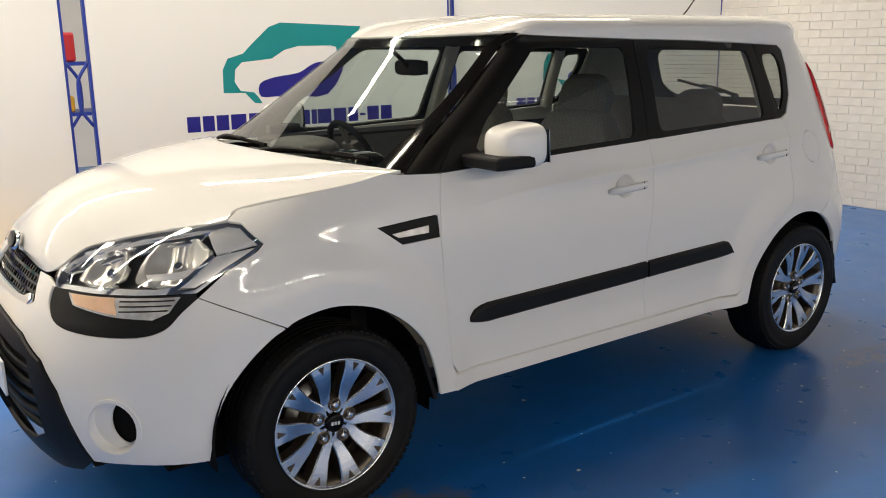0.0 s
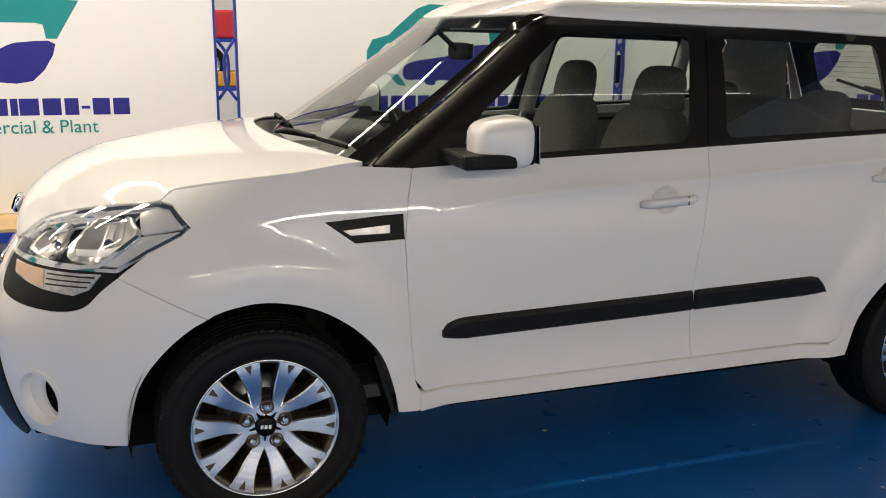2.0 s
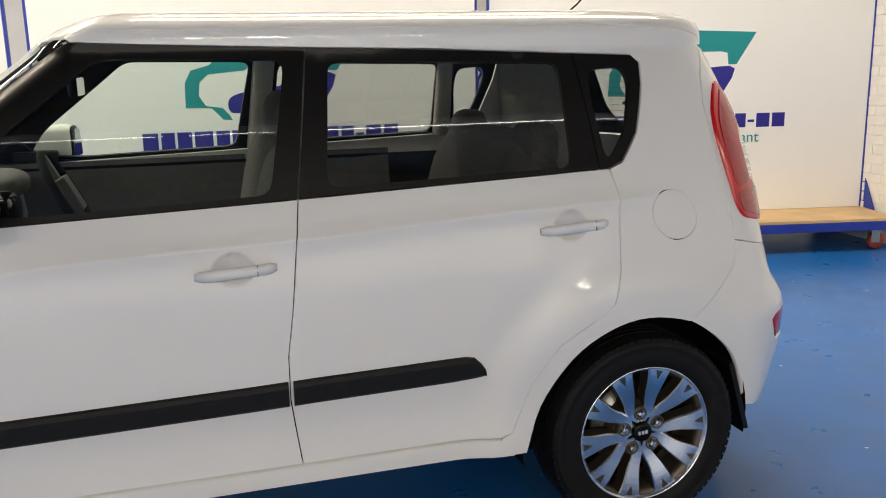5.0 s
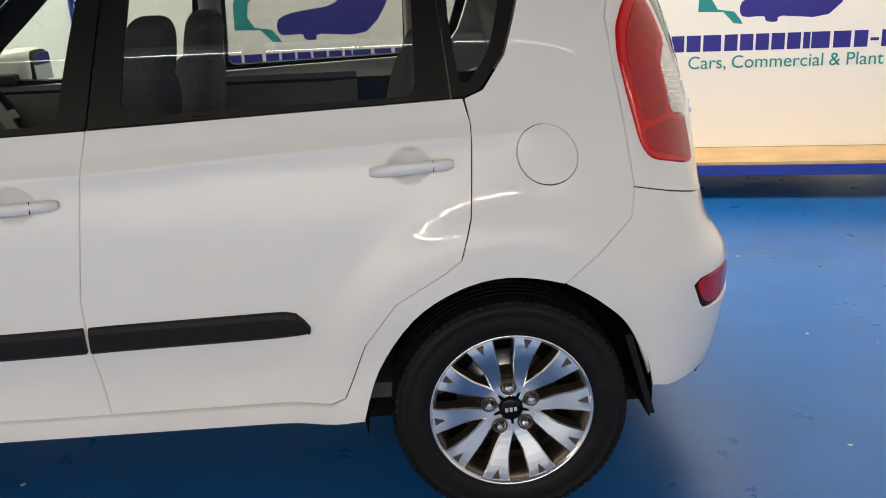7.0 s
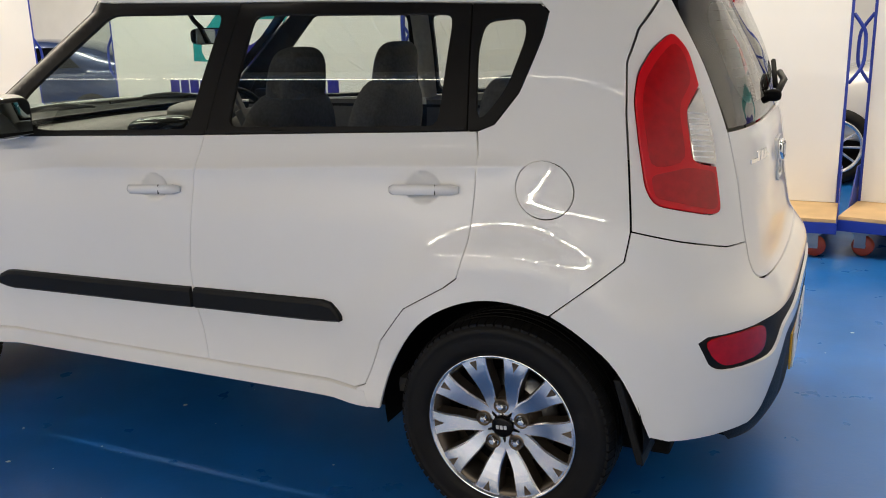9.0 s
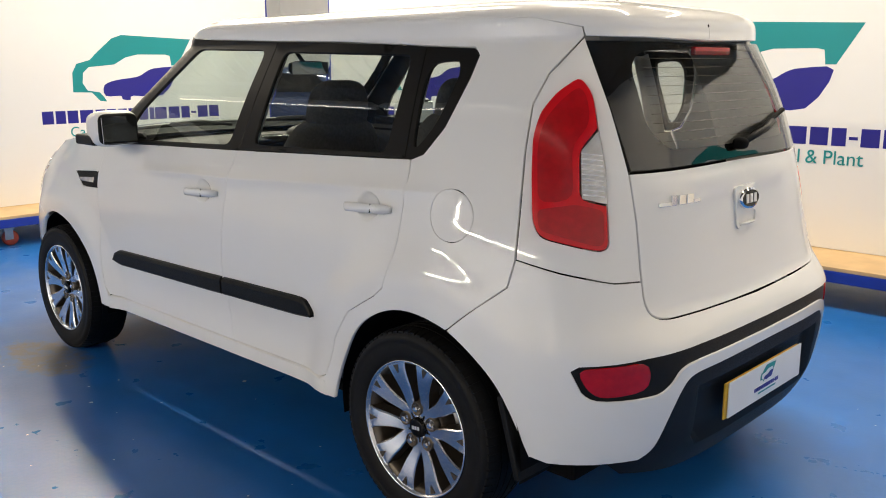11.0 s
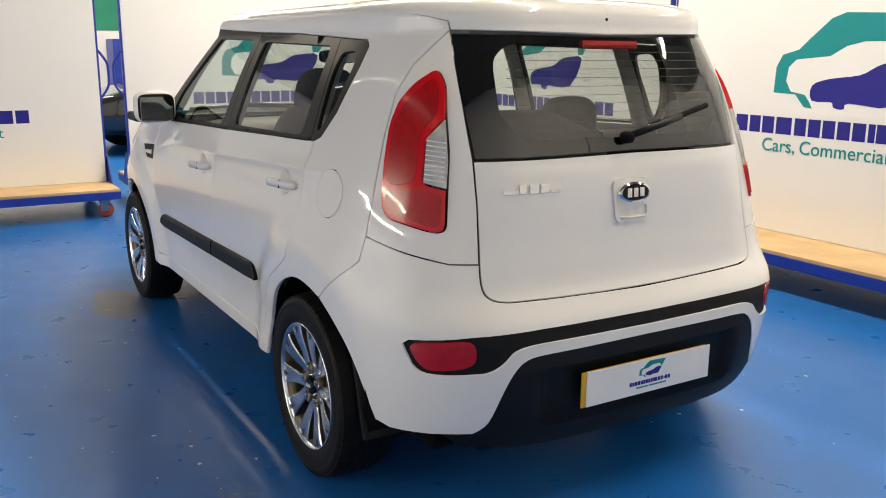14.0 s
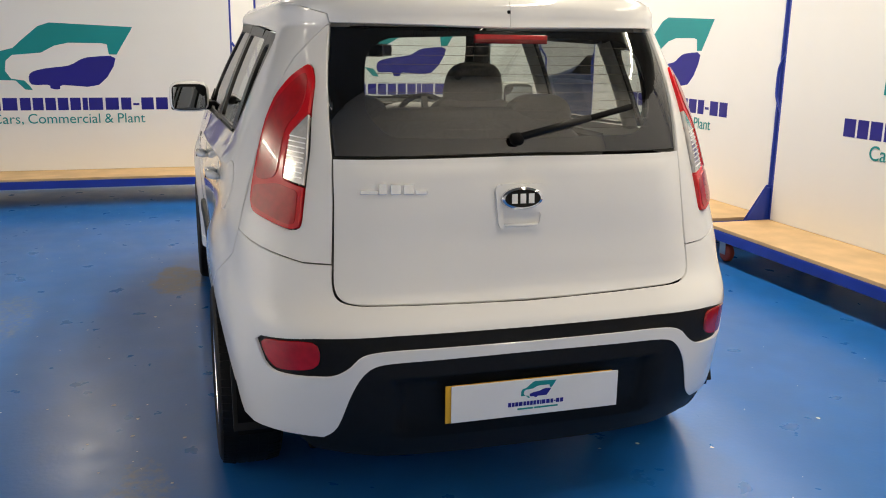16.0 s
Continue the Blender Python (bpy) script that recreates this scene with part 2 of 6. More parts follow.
def worn(m, cx, cy, rx, ry, colour, scale, cut, rough):
    """Adds a patch of bare, scuffed concrete to a painted floor."""
    nt = m.node_tree
    b = nt.nodes["Principled BSDF"]
    tex = nt.nodes.new("ShaderNodeTexCoord")
    mp = nt.nodes.new("ShaderNodeMapping")
    mp.vector_type = "TEXTURE"
    mp.inputs["Location"].default_value, mp.inputs["Scale"].default_value = (cx, cy, 0), (rx, ry, 1)
    far = nt.nodes.new("ShaderNodeVectorMath")
    far.operation = "LENGTH"
    nt.links.new(tex.outputs["Object"], mp.inputs["Vector"])
    nt.links.new(mp.outputs["Vector"], far.inputs[0])
    edge = nt.nodes.new("ShaderNodeMapRange")
    edge.inputs["From Min"].default_value, edge.inputs["From Max"].default_value = 0.25, 1.0
    edge.inputs["To Min"].default_value, edge.inputs["To Max"].default_value = 0.30, -0.70
    nt.links.new(far.outputs["Value"], edge.inputs["Value"])
    ns = nt.nodes.new("ShaderNodeTexNoise")
    ns.inputs["Scale"].default_value, ns.inputs["Detail"].default_value, ns.inputs["Roughness"].default_value = scale, 9, 0.7
    nt.links.new(tex.outputs["Object"], ns.inputs["Vector"])
    add = nt.nodes.new("ShaderNodeMath")
    nt.links.new(edge.outputs[0], add.inputs[0])
    nt.links.new(ns.outputs["Fac"], add.inputs[1])
    cr = nt.nodes.new("ShaderNodeValToRGB")
    cr.color_ramp.elements[0].position, cr.color_ramp.elements[1].position = cut, cut + 0.22
    nt.links.new(add.outputs[0], cr.inputs["Fac"])
    for socket, value in (("Base Color", colour), ("Roughness", rough)):
        old = b.inputs[socket].links[0].from_socket
        mix = nt.nodes.new("ShaderNodeMix")
        if socket == "Base Color":
            mix.data_type = "RGBA"
            mix.inputs["B"].default_value = (*value, 1)
            nt.links.new(old, mix.inputs["A"])
            nt.links.new(mix.outputs["Result"], b.inputs[socket])
        else:
            mix.inputs[3].default_value = value
            nt.links.new(old, mix.inputs[2])
            nt.links.new(mix.outputs[0], b.inputs[socket])
        nt.links.new(cr.outputs["Color"], mix.inputs[0])


worn(FLOOR_BLUE, -1.20, -1.02, 0.95, 0.45, (0.125, 0.125, 0.135), 9, 0.60, 0.36)
worn(FLOOR_BLUE, -0.6, -1.9, 1.5, 0.5, (0.16, 0.22, 0.34), 26, 0.74, 0.42)
worn(FLOOR_BLUE, 1.5, -1.15, 0.75, 0.32, (0.14, 0.19, 0.30), 20, 0.70, 0.40)
worn(FLOOR_BLUE, 2.6, 1.0, 1.2, 0.9, (0.035, 0.150, 0.44), 16, 0.76, 0.40)


# ---- the car's outer form ----
HP = math.pi / 2
RAD = 0.85


def lerp(t, xs, ys):
    """Smooth interpolation through a few stations."""
    xs, ys = np.asarray(xs, float), np.asarray(ys, float)
    t = min(max(float(t), xs[0]), xs[-1])
    i = min(int(np.searchsorted(xs, t, side="right")) - 1, len(xs) - 2)
    h = xs[i + 1] - xs[i]
    m = np.gradient(ys, xs)
    s = (t - xs[i]) / h
    return ((1 + 2 * s) * (1 - s) ** 2 * ys[i] + s * (1 - s) ** 2 * h * m[i] + s * s * (3 - 2 * s) * ys[i + 1] + s * s * (s - 1) * h * m[i + 1])


def sstep(a, b, x):
    t = min(max((x - a) / (b - a), 0.0), 1.0)
    return t * t * (3 - 2 * t)


def level(v):
    """The height of the shell's row v: up to 1.5 the height itself, beyond it the curve over the roof."""
    if v <= 1.5:
        return v
    t = min((v - 1.5) / 0.5, 1.0)
    return 1.5 + 0.124 * (1 - (1 - t) ** 2.4)


def half_width(v):
    if v > 1.5:
        t = min((v - 1.5) / 0.5, 1.0)
        return 0.640 * (1 - t ** 3.2)
    return lerp(v, (0.16, 0.22, 0.30, 0.42, 0.55, 0.70, 0.82, 0.90, 1.00, 1.10, 1.30, 1.50), (0.800, 0.832, 0.842, 0.846, 0.853, 0.860, 0.860, 0.852, 0.828, 0.798, 0.728, 0.640))


def rear_end(v):
    """Where the shell ends at the back, on the middle line."""
    if v > 1.5:
        t = min((v - 1.5) / 0.5, 1.0)
        return 1.0 + 0.735 * (1 - t ** 3.2)
    return lerp(v, (0.16, 0.24, 0.32, 0.42, 0.55, 0.66, 0.74, 0.84, 1.00, 1.12, 1.30, 1.50), (1.87, 1.94, 1.98, 1.995, 2.0, 1.985, 1.93, 1.905, 1.89, 1.873, 1.825, 1.735))


def front_end(v):
    return lerp(v, (0.16, 0.24, 0.32, 0.45, 0.56, 0.66, 0.76, 0.86, 0.95, 1.05), (-1.98, -2.05, -2.09, -2.11, -2.10, -2.075, -2.03, -1.95, -1.82, -1.60))


def pillar_foot(v):
    """Where the windscreen's side rays start."""
    if v > 1.5:
        return -0.28 + 0.20 * min((v - 1.5) / 0.5, 1.0)
    return lerp(v, (0.98, 1.10, 1.30, 1.50), (-0.98, -0.80, -0.53, -0.28))


def screen_depth(v):
    if v > 1.5:
        t = min((v - 1.5) / 0.5, 1.0)
        return 0.19 * (1 - t ** 1.3) + 0.0001
    return lerp(v, (0.98, 1.10, 1.30, 1.50), (0.26, 0.245, 0.215, 0.19))


def ray_out(a, w, d, n):
    s, c = max(math.sin(a), 1e-6), max(math.cos(a), 1e-6)
    r = 1 / ((s / max(d, 1e-4)) ** n + (c / max(w, 1e-4)) ** n) ** (1 / n)
    return r * s, r * c


def flare(x, z):
    """How far the wheel arches stand out."""
    out = 0.0
    for cx in (-1.275, 1.275):
        d = math.hypot(x - cx, z - 0.316)
        out += 0.030 * (1 - sstep(0.455, 0.605, d)) * sstep(0.12, 0.3, z)
    return out


def swage(x):
    return lerp(x, (-1.1, -0.82, -0.59, -0.39, -0.10, 0.24, 0.73, 1.2, 1.5), (0.900, 0.928, 0.962, 0.984, 0.997, 1.006, 1.032, 1.050, 1.06))


def crease(x, z):
    """The swage along the doors and the tuck under it."""
    k = sstep(-0.78, -0.25, x) * (1 - sstep(1.15, 1.5, x))
    d = math.sqrt((z - swage(x)) ** 2 + 0.003 ** 2)
    return 0.0215 * k * math.exp(-d / 0.036) - 0.010 * k * math.exp(-((z - 0.47) / 0.09) ** 2)


def shell(u, v, upper=None):
    """A point of the car's left side: u is the station along the car, turning round the ends beyond the axles' rays, v the row."""
    if upper is None:
        upper = v > 1.0
    w, z = half_width(v), level(v)
    if u > 1.0:
        a = min((u - 1.0) / RAD, HP)
        n = lerp(v, (0.2, 0.7, 1.0, 1.5), (3.6, 4.6, 3.9, 3.9)) if v < 1.5 else 3.9
        dx, dy = ray_out(a, w, rear_end(v) - 1.0, n)
        x, y = 1.0 + dx, dy
        f = flare(x, z) + crease(x, z)
        return (x, -(y + f * math.cos(a)), z)
    foot = pillar_foot(v) if upper else -1.0
    if u < foot:
        a = min((foot - u) / RAD, HP)
        if upper:
            dx, dy = ray_out(a, w, screen_depth(v), 2.3)
            return (foot - dx, -dy, z)
        n = lerp(v, (0.2, 0.5, 0.9), (3.2, 3.2, 3.3))
        dx, dy = ray_out(a, w, -1.0 - front_end(v), n)
        x, y = -1.0 - dx, dy
        f = flare(x, z) + crease(x, z)
        return (x, -(y + f * math.cos(a)), z)
    f = flare(u, z) + crease(u, z)
    return (u, -(w + f), z)


# ---- the workshop ----
X0, X1, Y0, Y1 = -13.0, 5.1, -14.6, 9.0
bm = boxes((X0 - 0.3, Y0 - 0.3, -0.2, X1 + 0.3, Y1 + 0.3, 0.0))
floor = tagged(part("floor", bm, FLOOR_BLUE), "glossy scuffed blue painted concrete floor", "floor", kind="structure")
bm = boxes((X0, Y0, CEILING, X1, Y1, CEILING + 0.15))
for k in range(60):
    x = X0 + 0.3 * k
    box(bm, x, Y0, CEILING - 0.03, x + 0.06, Y1, CEILING)
for k in range(10):
    y = Y0 + 0.6 + 2.5 * k
    box(bm, X0, y, CEILING - 0.16, X1, y + 0.09, CEILING - 0.031)
tagged(part("ceiling", bm, CEILING_MAT), "grey ribbed ceiling sheets on cross beams", "ceiling", kind="structure")
# plain closing walls; the unseen south one is added and bounces light back
for nm, a in (("wall_west", (X0 - 0.2, Y0, 0, X0, Y1, CEILING)), ("wall_south_unseen", (X0 - 0.2, Y0 - 0.2, 0, X1 + 0.2, Y0, CEILING)), ("wall_north", (X0 - 0.2, Y1, 0, X1 + 0.2, Y1 + 0.2, CEILING))):
    tagged(part(nm, boxes(a), PAINT_WALL), "plain white painted wall added to close the workshop", "wall", kind="structure")
wall_east = tagged(part("wall_east", boxes((X1 + 0.012, Y0, 0, X1 + 0.25, Y1, CEILING)), PAINT_WALL), "white painted brick wall with worn mortar joints", "wall", kind="structure")
for lx, ly, ln, watts, wide in LAMPS:
    lamp = thing("ceiling_light", "long white ceiling batten over an area light, some rows added unseen", "ceiling light", pose(lx, ly, CEILING), "ceiling tubes")
    part("housing", boxes((-ln / 2, -0.10, -0.15, ln / 2, 0.10, -0.03), bevel=0.01), PAINT_WALL, lamp)

LETTERS = (("R", 0.92), ("E", 0.82), ("P", 0.88), ("O", 1.12), ("S", 0.82), ("S", 0.82), ("E", 0.82), ("S", 0.82), ("S", 0.82), ("I", 0.42), ("O", 1.12), ("N", 1.06), ("S", 0.82), ("-", 0.56), ("U", 1.02), ("K", 0.98))
VAN = [(0.0, 0.05), (0.005, 0.20), (0.04, 0.27), (0.14, 0.30), (0.20, 0.36), (0.32, 0.47), (0.40, 0.50), (0.98, 0.475), (0.855, 0.255), (0.80, 0.255), (0.79, 0.335), (0.75, 0.345), (0.52, 0.345), (0.42, 0.32), (0.33, 0.265), (0.13, 0.245), (0.085, 0.20), (0.075, 0.12), (0.11, 0.06), (0.20, 0.045), (0.235, 0.0), (0.25, -0.03), (0.20, -0.025), (0.14, 0.045)]
COUPE = [(0.245, 0.015), (0.24, 0.10), (0.34, 0.14), (0.51, 0.165), (0.60, 0.215), (0.68, 0.235), (0.845, 0.225), (0.715, 0.01), (0.465, 0.01), (0.44, -0.02), (0.41, -0.025), (0.375, -0.015), (0.36, 0.012)]


def word_mesh(text):
    """A word in the plain built-in letters, one unit high."""
    curve = bpy.data.curves.new("word", "FONT")
    curve.body, curve.size, curve.extrude = text, 1.0, 0.001
    ob = new("word", curve)
    me = bpy.data.meshes.new_from_object(ob)
    bpy.data.objects.remove(ob)
    xs = [v.co.x for v in me.vertices]
    me.transform(Matrix.Translation((-min(xs), 0, 0)))
    return me, max(xs) - min(xs)


WORDS = [word_mesh(t) for t in ("Cars,", "Commercial", "&", "Plant")]


def letter_shape(bm, c, x, w, h, y, s):
    """One letter of the sign's name, drawn as a plain block of its width."""
    if c == "-":
        box(bm, x, y - s, 0.36 * h, x + w * 0.75, y, 0.54 * h)
    else:
        box(bm, x, y - s, 0, x + w * 0.84, y, h)


def sign(parent, x_start, z_base, width, y, thick=0.0012):
    """The sign on a board: two car outlines, a row of blocks for the name, a line of words."""
    k = width / 1.77
    total = sum(w for _, w in LETTERS)
    x = x_start
    for c, w in LETTERS:
        ww = width * w / total
        bm = bmesh.new()
        letter_shape(bm, c, x, ww, 0.112 * k, y, thick)
        bmesh.ops.translate(bm, vec=(0, 0, z_base), verts=bm.verts)
        part("name_block", bm, NAVY, parent)
        x += ww
    span = sum(w for _, w in WORDS) + 3 * 0.32
    s, x = width * 0.735 / span, x_start + width * 0.135
    for me, w in WORDS:
        me = me.copy()
        me.transform(Matrix.Translation((x, y - 0.002, z_base - 0.118 * k)) @ Matrix.Rotation(radians(90), 4, "X") @ Matrix.Diagonal((s, s, 1, 1)))
        link("word", me, TEAL, parent)
        x += (w + 0.32) * s
    for nm, shape, colour in (("van_shape", VAN, TEAL), ("coupe_shape", COUPE, NAVY)):
        pts = smooth_line([(px, 0, pz) for px, pz in shape], 3, True) if nm == "coupe_shape" else [Vector((px, 0, pz)) for px, pz in shape]
        bm = plate_from([(p.x, p.z) for p in pts], thick)
        bmesh.ops.triangulate(bm, faces=[f for f in bm.faces if len(f.verts) > 4])
        part(nm, bm, colour, parent).matrix_local = Matrix.Translation((x_start + width * 0.165, y - thick, z_base + 0.215 * k)) @ Matrix.Diagonal((width * 0.67 / 0.98, 1, 1.12 * k, 1))


def castor(parent, x, y, top):
    c = part("castor_fork", boxes((-0.045, -0.045, 0.135, 0.045, 0.045, 0.15), (-0.035, -0.03, 0.05, 0.03, -0.025, 0.136), (-0.035, 0.025, 0.05, 0.03, 0.03, 0.136), (-0.02, -0.02, 0.149, 0.02, 0.02, top), bevel=0.002), STEEL, parent, "dull steel swivel fork")
    c.location = (x, y, 0)
    w = part("castor_wheel", lathe([(0.02, -0.02), (0.055, -0.022), (0.0625, -0.014), (0.0625, 0.014), (0.055, 0.022), (0.02, 0.02)], 24), CASTOR_RED, c, "worn red castor wheel", True)
    w.location = (0.012, 0, 0.0625)


def partition(m, length, label, text_start, text_base, text_width, deck=0.51, writing=True, tall=2.5):
    """A display wall on castors: x along it from its left end, y away from the viewer, the board's face at y = 0."""
    p = thing("partition_trolley", label, "display wall", m, "display walls round the car")
    top = 0.25
    part("board", boxes((0.018, 0.0, top + 0.002, length - 0.018, 0.036, tall), bevel=0.002), BOARD, p, "white laminate board with printed sign")
    part("deck", boxes((0.0, -deck, top - 0.022, length, deck + 0.03, top), bevel=0.002), PLY, p, "worn plywood deck")
    part("deck_frame", boxes((-0.006, -deck - 0.006, top - 0.09, length + 0.006, -deck + 0.035, top - 0.023), (-0.006, deck - 0.005, top - 0.09, length + 0.006, deck + 0.036, top - 0.023), (-0.006, -deck + 0.036, top - 0.09, 0.035, deck - 0.006, top - 0.023), (length - 0.035, -deck + 0.036, top - 0.09, length + 0.006, deck - 0.006, top - 0.023), (length / 2 - 0.02, -deck + 0.036, top - 0.09, length / 2 + 0.02, deck - 0.006, top - 0.023), bevel=0.003), STEEL_BLUE, p, "blue painted steel base frame")
    for x, s in ((0.0, 1), (length, -1)):
        part("post", boxes((min(x, x + s * 0.0165), 0.001, top + 0.001, max(x, x + s * 0.0165), 0.046, tall), bevel=0.002), STEEL_BLUE, p)
        g = plate_from([(-0.26, 0), (0.26, 0), (0.05, 0.32), (-0.05, 0.32)], 0.006)
        part("gusset", g, STEEL_BLUE, p).matrix_local = pose(x - s * 0.008, 0.02, top - 0.09, 0, 0, 90)
        pts = smooth_line([(x, 0.023, 1.42), (x - s * 0.055, 0.023, 1.34), (x - s * 0.075, 0.023, 1.28), (x - s * 0.075, 0.023, 1.14), (x - s * 0.055, 0.023, 1.08), (x, 0.023, 1.0)], 4)
        part("handle", tube_along(pts, 0.011, 8), STEEL_BLUE, p, smooth=True)
        for y in (-deck + 0.1, deck - 0.08):
            castor(p, x + s * 0.12, y, top - 0.09)
    if writing:
        sign(p, text_start, text_base, text_width, 0.0)
    return p


partition(pose(-0.94, 3.03, 0, 0, 0, 0), 3.0, "white display wall on a blue castor trolley", 0.64, 0.91, 1.77)
partition(pose(-4.06, 3.13, 0, 0, 0, -0.5), 3.0, "white display wall on a blue wheeled base", 0.65, 0.91, 1.77)
partition(pose(2.17, 3.13, 0, 0, 0, -11.5), 3.0, "white display wall set askew on a blue trolley", 0.64, 0.905, 1.70)
partition(pose(-4.62, -0.22, 0, 0, 0, 90), 3.0, "white display wall on a trolley with red castors", 0.64, 0.92, 1.75)
partition(pose(-4.45, -3.45, 0, 0, 0, 90), 3.0, "white display wall with a plywood deck", 0.64, 0.80, 1.77)

# ---- the car ----
from mathutils.geometry import delaunay_2d_cdt


def inside(p, poly):
    x, y = p
    hit = False
    for (x0, y0), (x1, y1) in zip(poly, poly[1:] + poly[:1]):
        if (y0 > y) != (y1 > y) and x < (x1 - x0) * (y - y0) / (y1 - y0) + x0:
            hit = not hit
    return hit


def area2(poly):
    return sum(a[0] * b[1] - b[0] * a[1] for a, b in zip(poly, poly[1:] + poly[:1]))


def inset(poly, d, keep=None):
    """Moves an outline inwards by d (outwards: minus); edges on the middle line stay."""
    n = len(poly)
    s = 1 if area2(poly) > 0 else -1
    out = []
    for i in range(n):
        a, b, c = poly[i - 1], poly[i], poly[(i + 1) % n]
        m = Vector((0.0, 0.0))
        for p, q in ((a, b), (b, c)):
            if keep is not None and abs(p[0] - keep) < 1e-4 and abs(q[0] - keep) < 1e-4:
                continue
            e = Vector((q[0] - p[0], q[1] - p[1]))
            if e.length > 1e-9:
                e.normalize()
                m += Vector((-e.y, e.x)) * s
        if m.length > 1e-6:
            m = m.normalized() * d / max(math.cos(0.5 * Vector((b[0] - a[0], b[1] - a[1])).angle(Vector((c[0] - b[0], c[1] - b[1])), 0.0)), 0.5)
        x = b[0] + m.x
        if keep is not None and abs(b[0] - keep) < 1e-4:
            x = keep
        out.append((x, b[1] + m.y))
    return out


def resample(poly, step):
    out = []
    for a, b in zip(poly, poly[1:] + poly[:1]):
        n = max(1, int(math.hypot(b[0] - a[0], b[1] - a[1]) / step + 0.5))
        out += [(a[0] + (b[0] - a[0]) * k / n, a[1] + (b[1] - a[1]) * k / n) for k in range(n)]
    return out


def rounded(poly, n=4, sharp=(), radius=0.035):
    """Rounds an outline's corners but those listed."""
    out = []
    m = len(poly)
    for i in range(m):
        a, b, c = Vector(poly[i - 1]), Vector(poly[i]), Vector(poly[(i + 1) % m])
        if i in sharp:
            out.append(tuple(b))
            continue
        p = b + (a - b) * min(0.4, radius / max((a - b).length, 1e-6))
        q = b + (c - b) * min(0.4, radius / max((c - b).length, 1e-6))
        for k in range(n + 1):
            t = k / n
            out.append(tuple(p * (1 - t) ** 2 + b * 2 * t * (1 - t) + q * t * t))
    return out


def surface(u, v, upper, lift):
    """The shell's point and outward normal, lifted off it."""
    h = 0.004
    p = Vector(shell(u, v, upper))
    du = Vector(shell(u + h, v, upper)) - Vector(shell(u - h, v, upper))
    dv = Vector(shell(u, v + h, upper)) - Vector(shell(u, v - h, upper))
    n = du.cross(dv)
    if n.length < 1e-12:
        n = Vector((0, 0, 1))
    n.normalize()
    if n.y > 0.02 and v < 1.8:
        n = -n
    if v >= 1.8 and n.z < 0:
        n = -n
    return p + n * lift, n


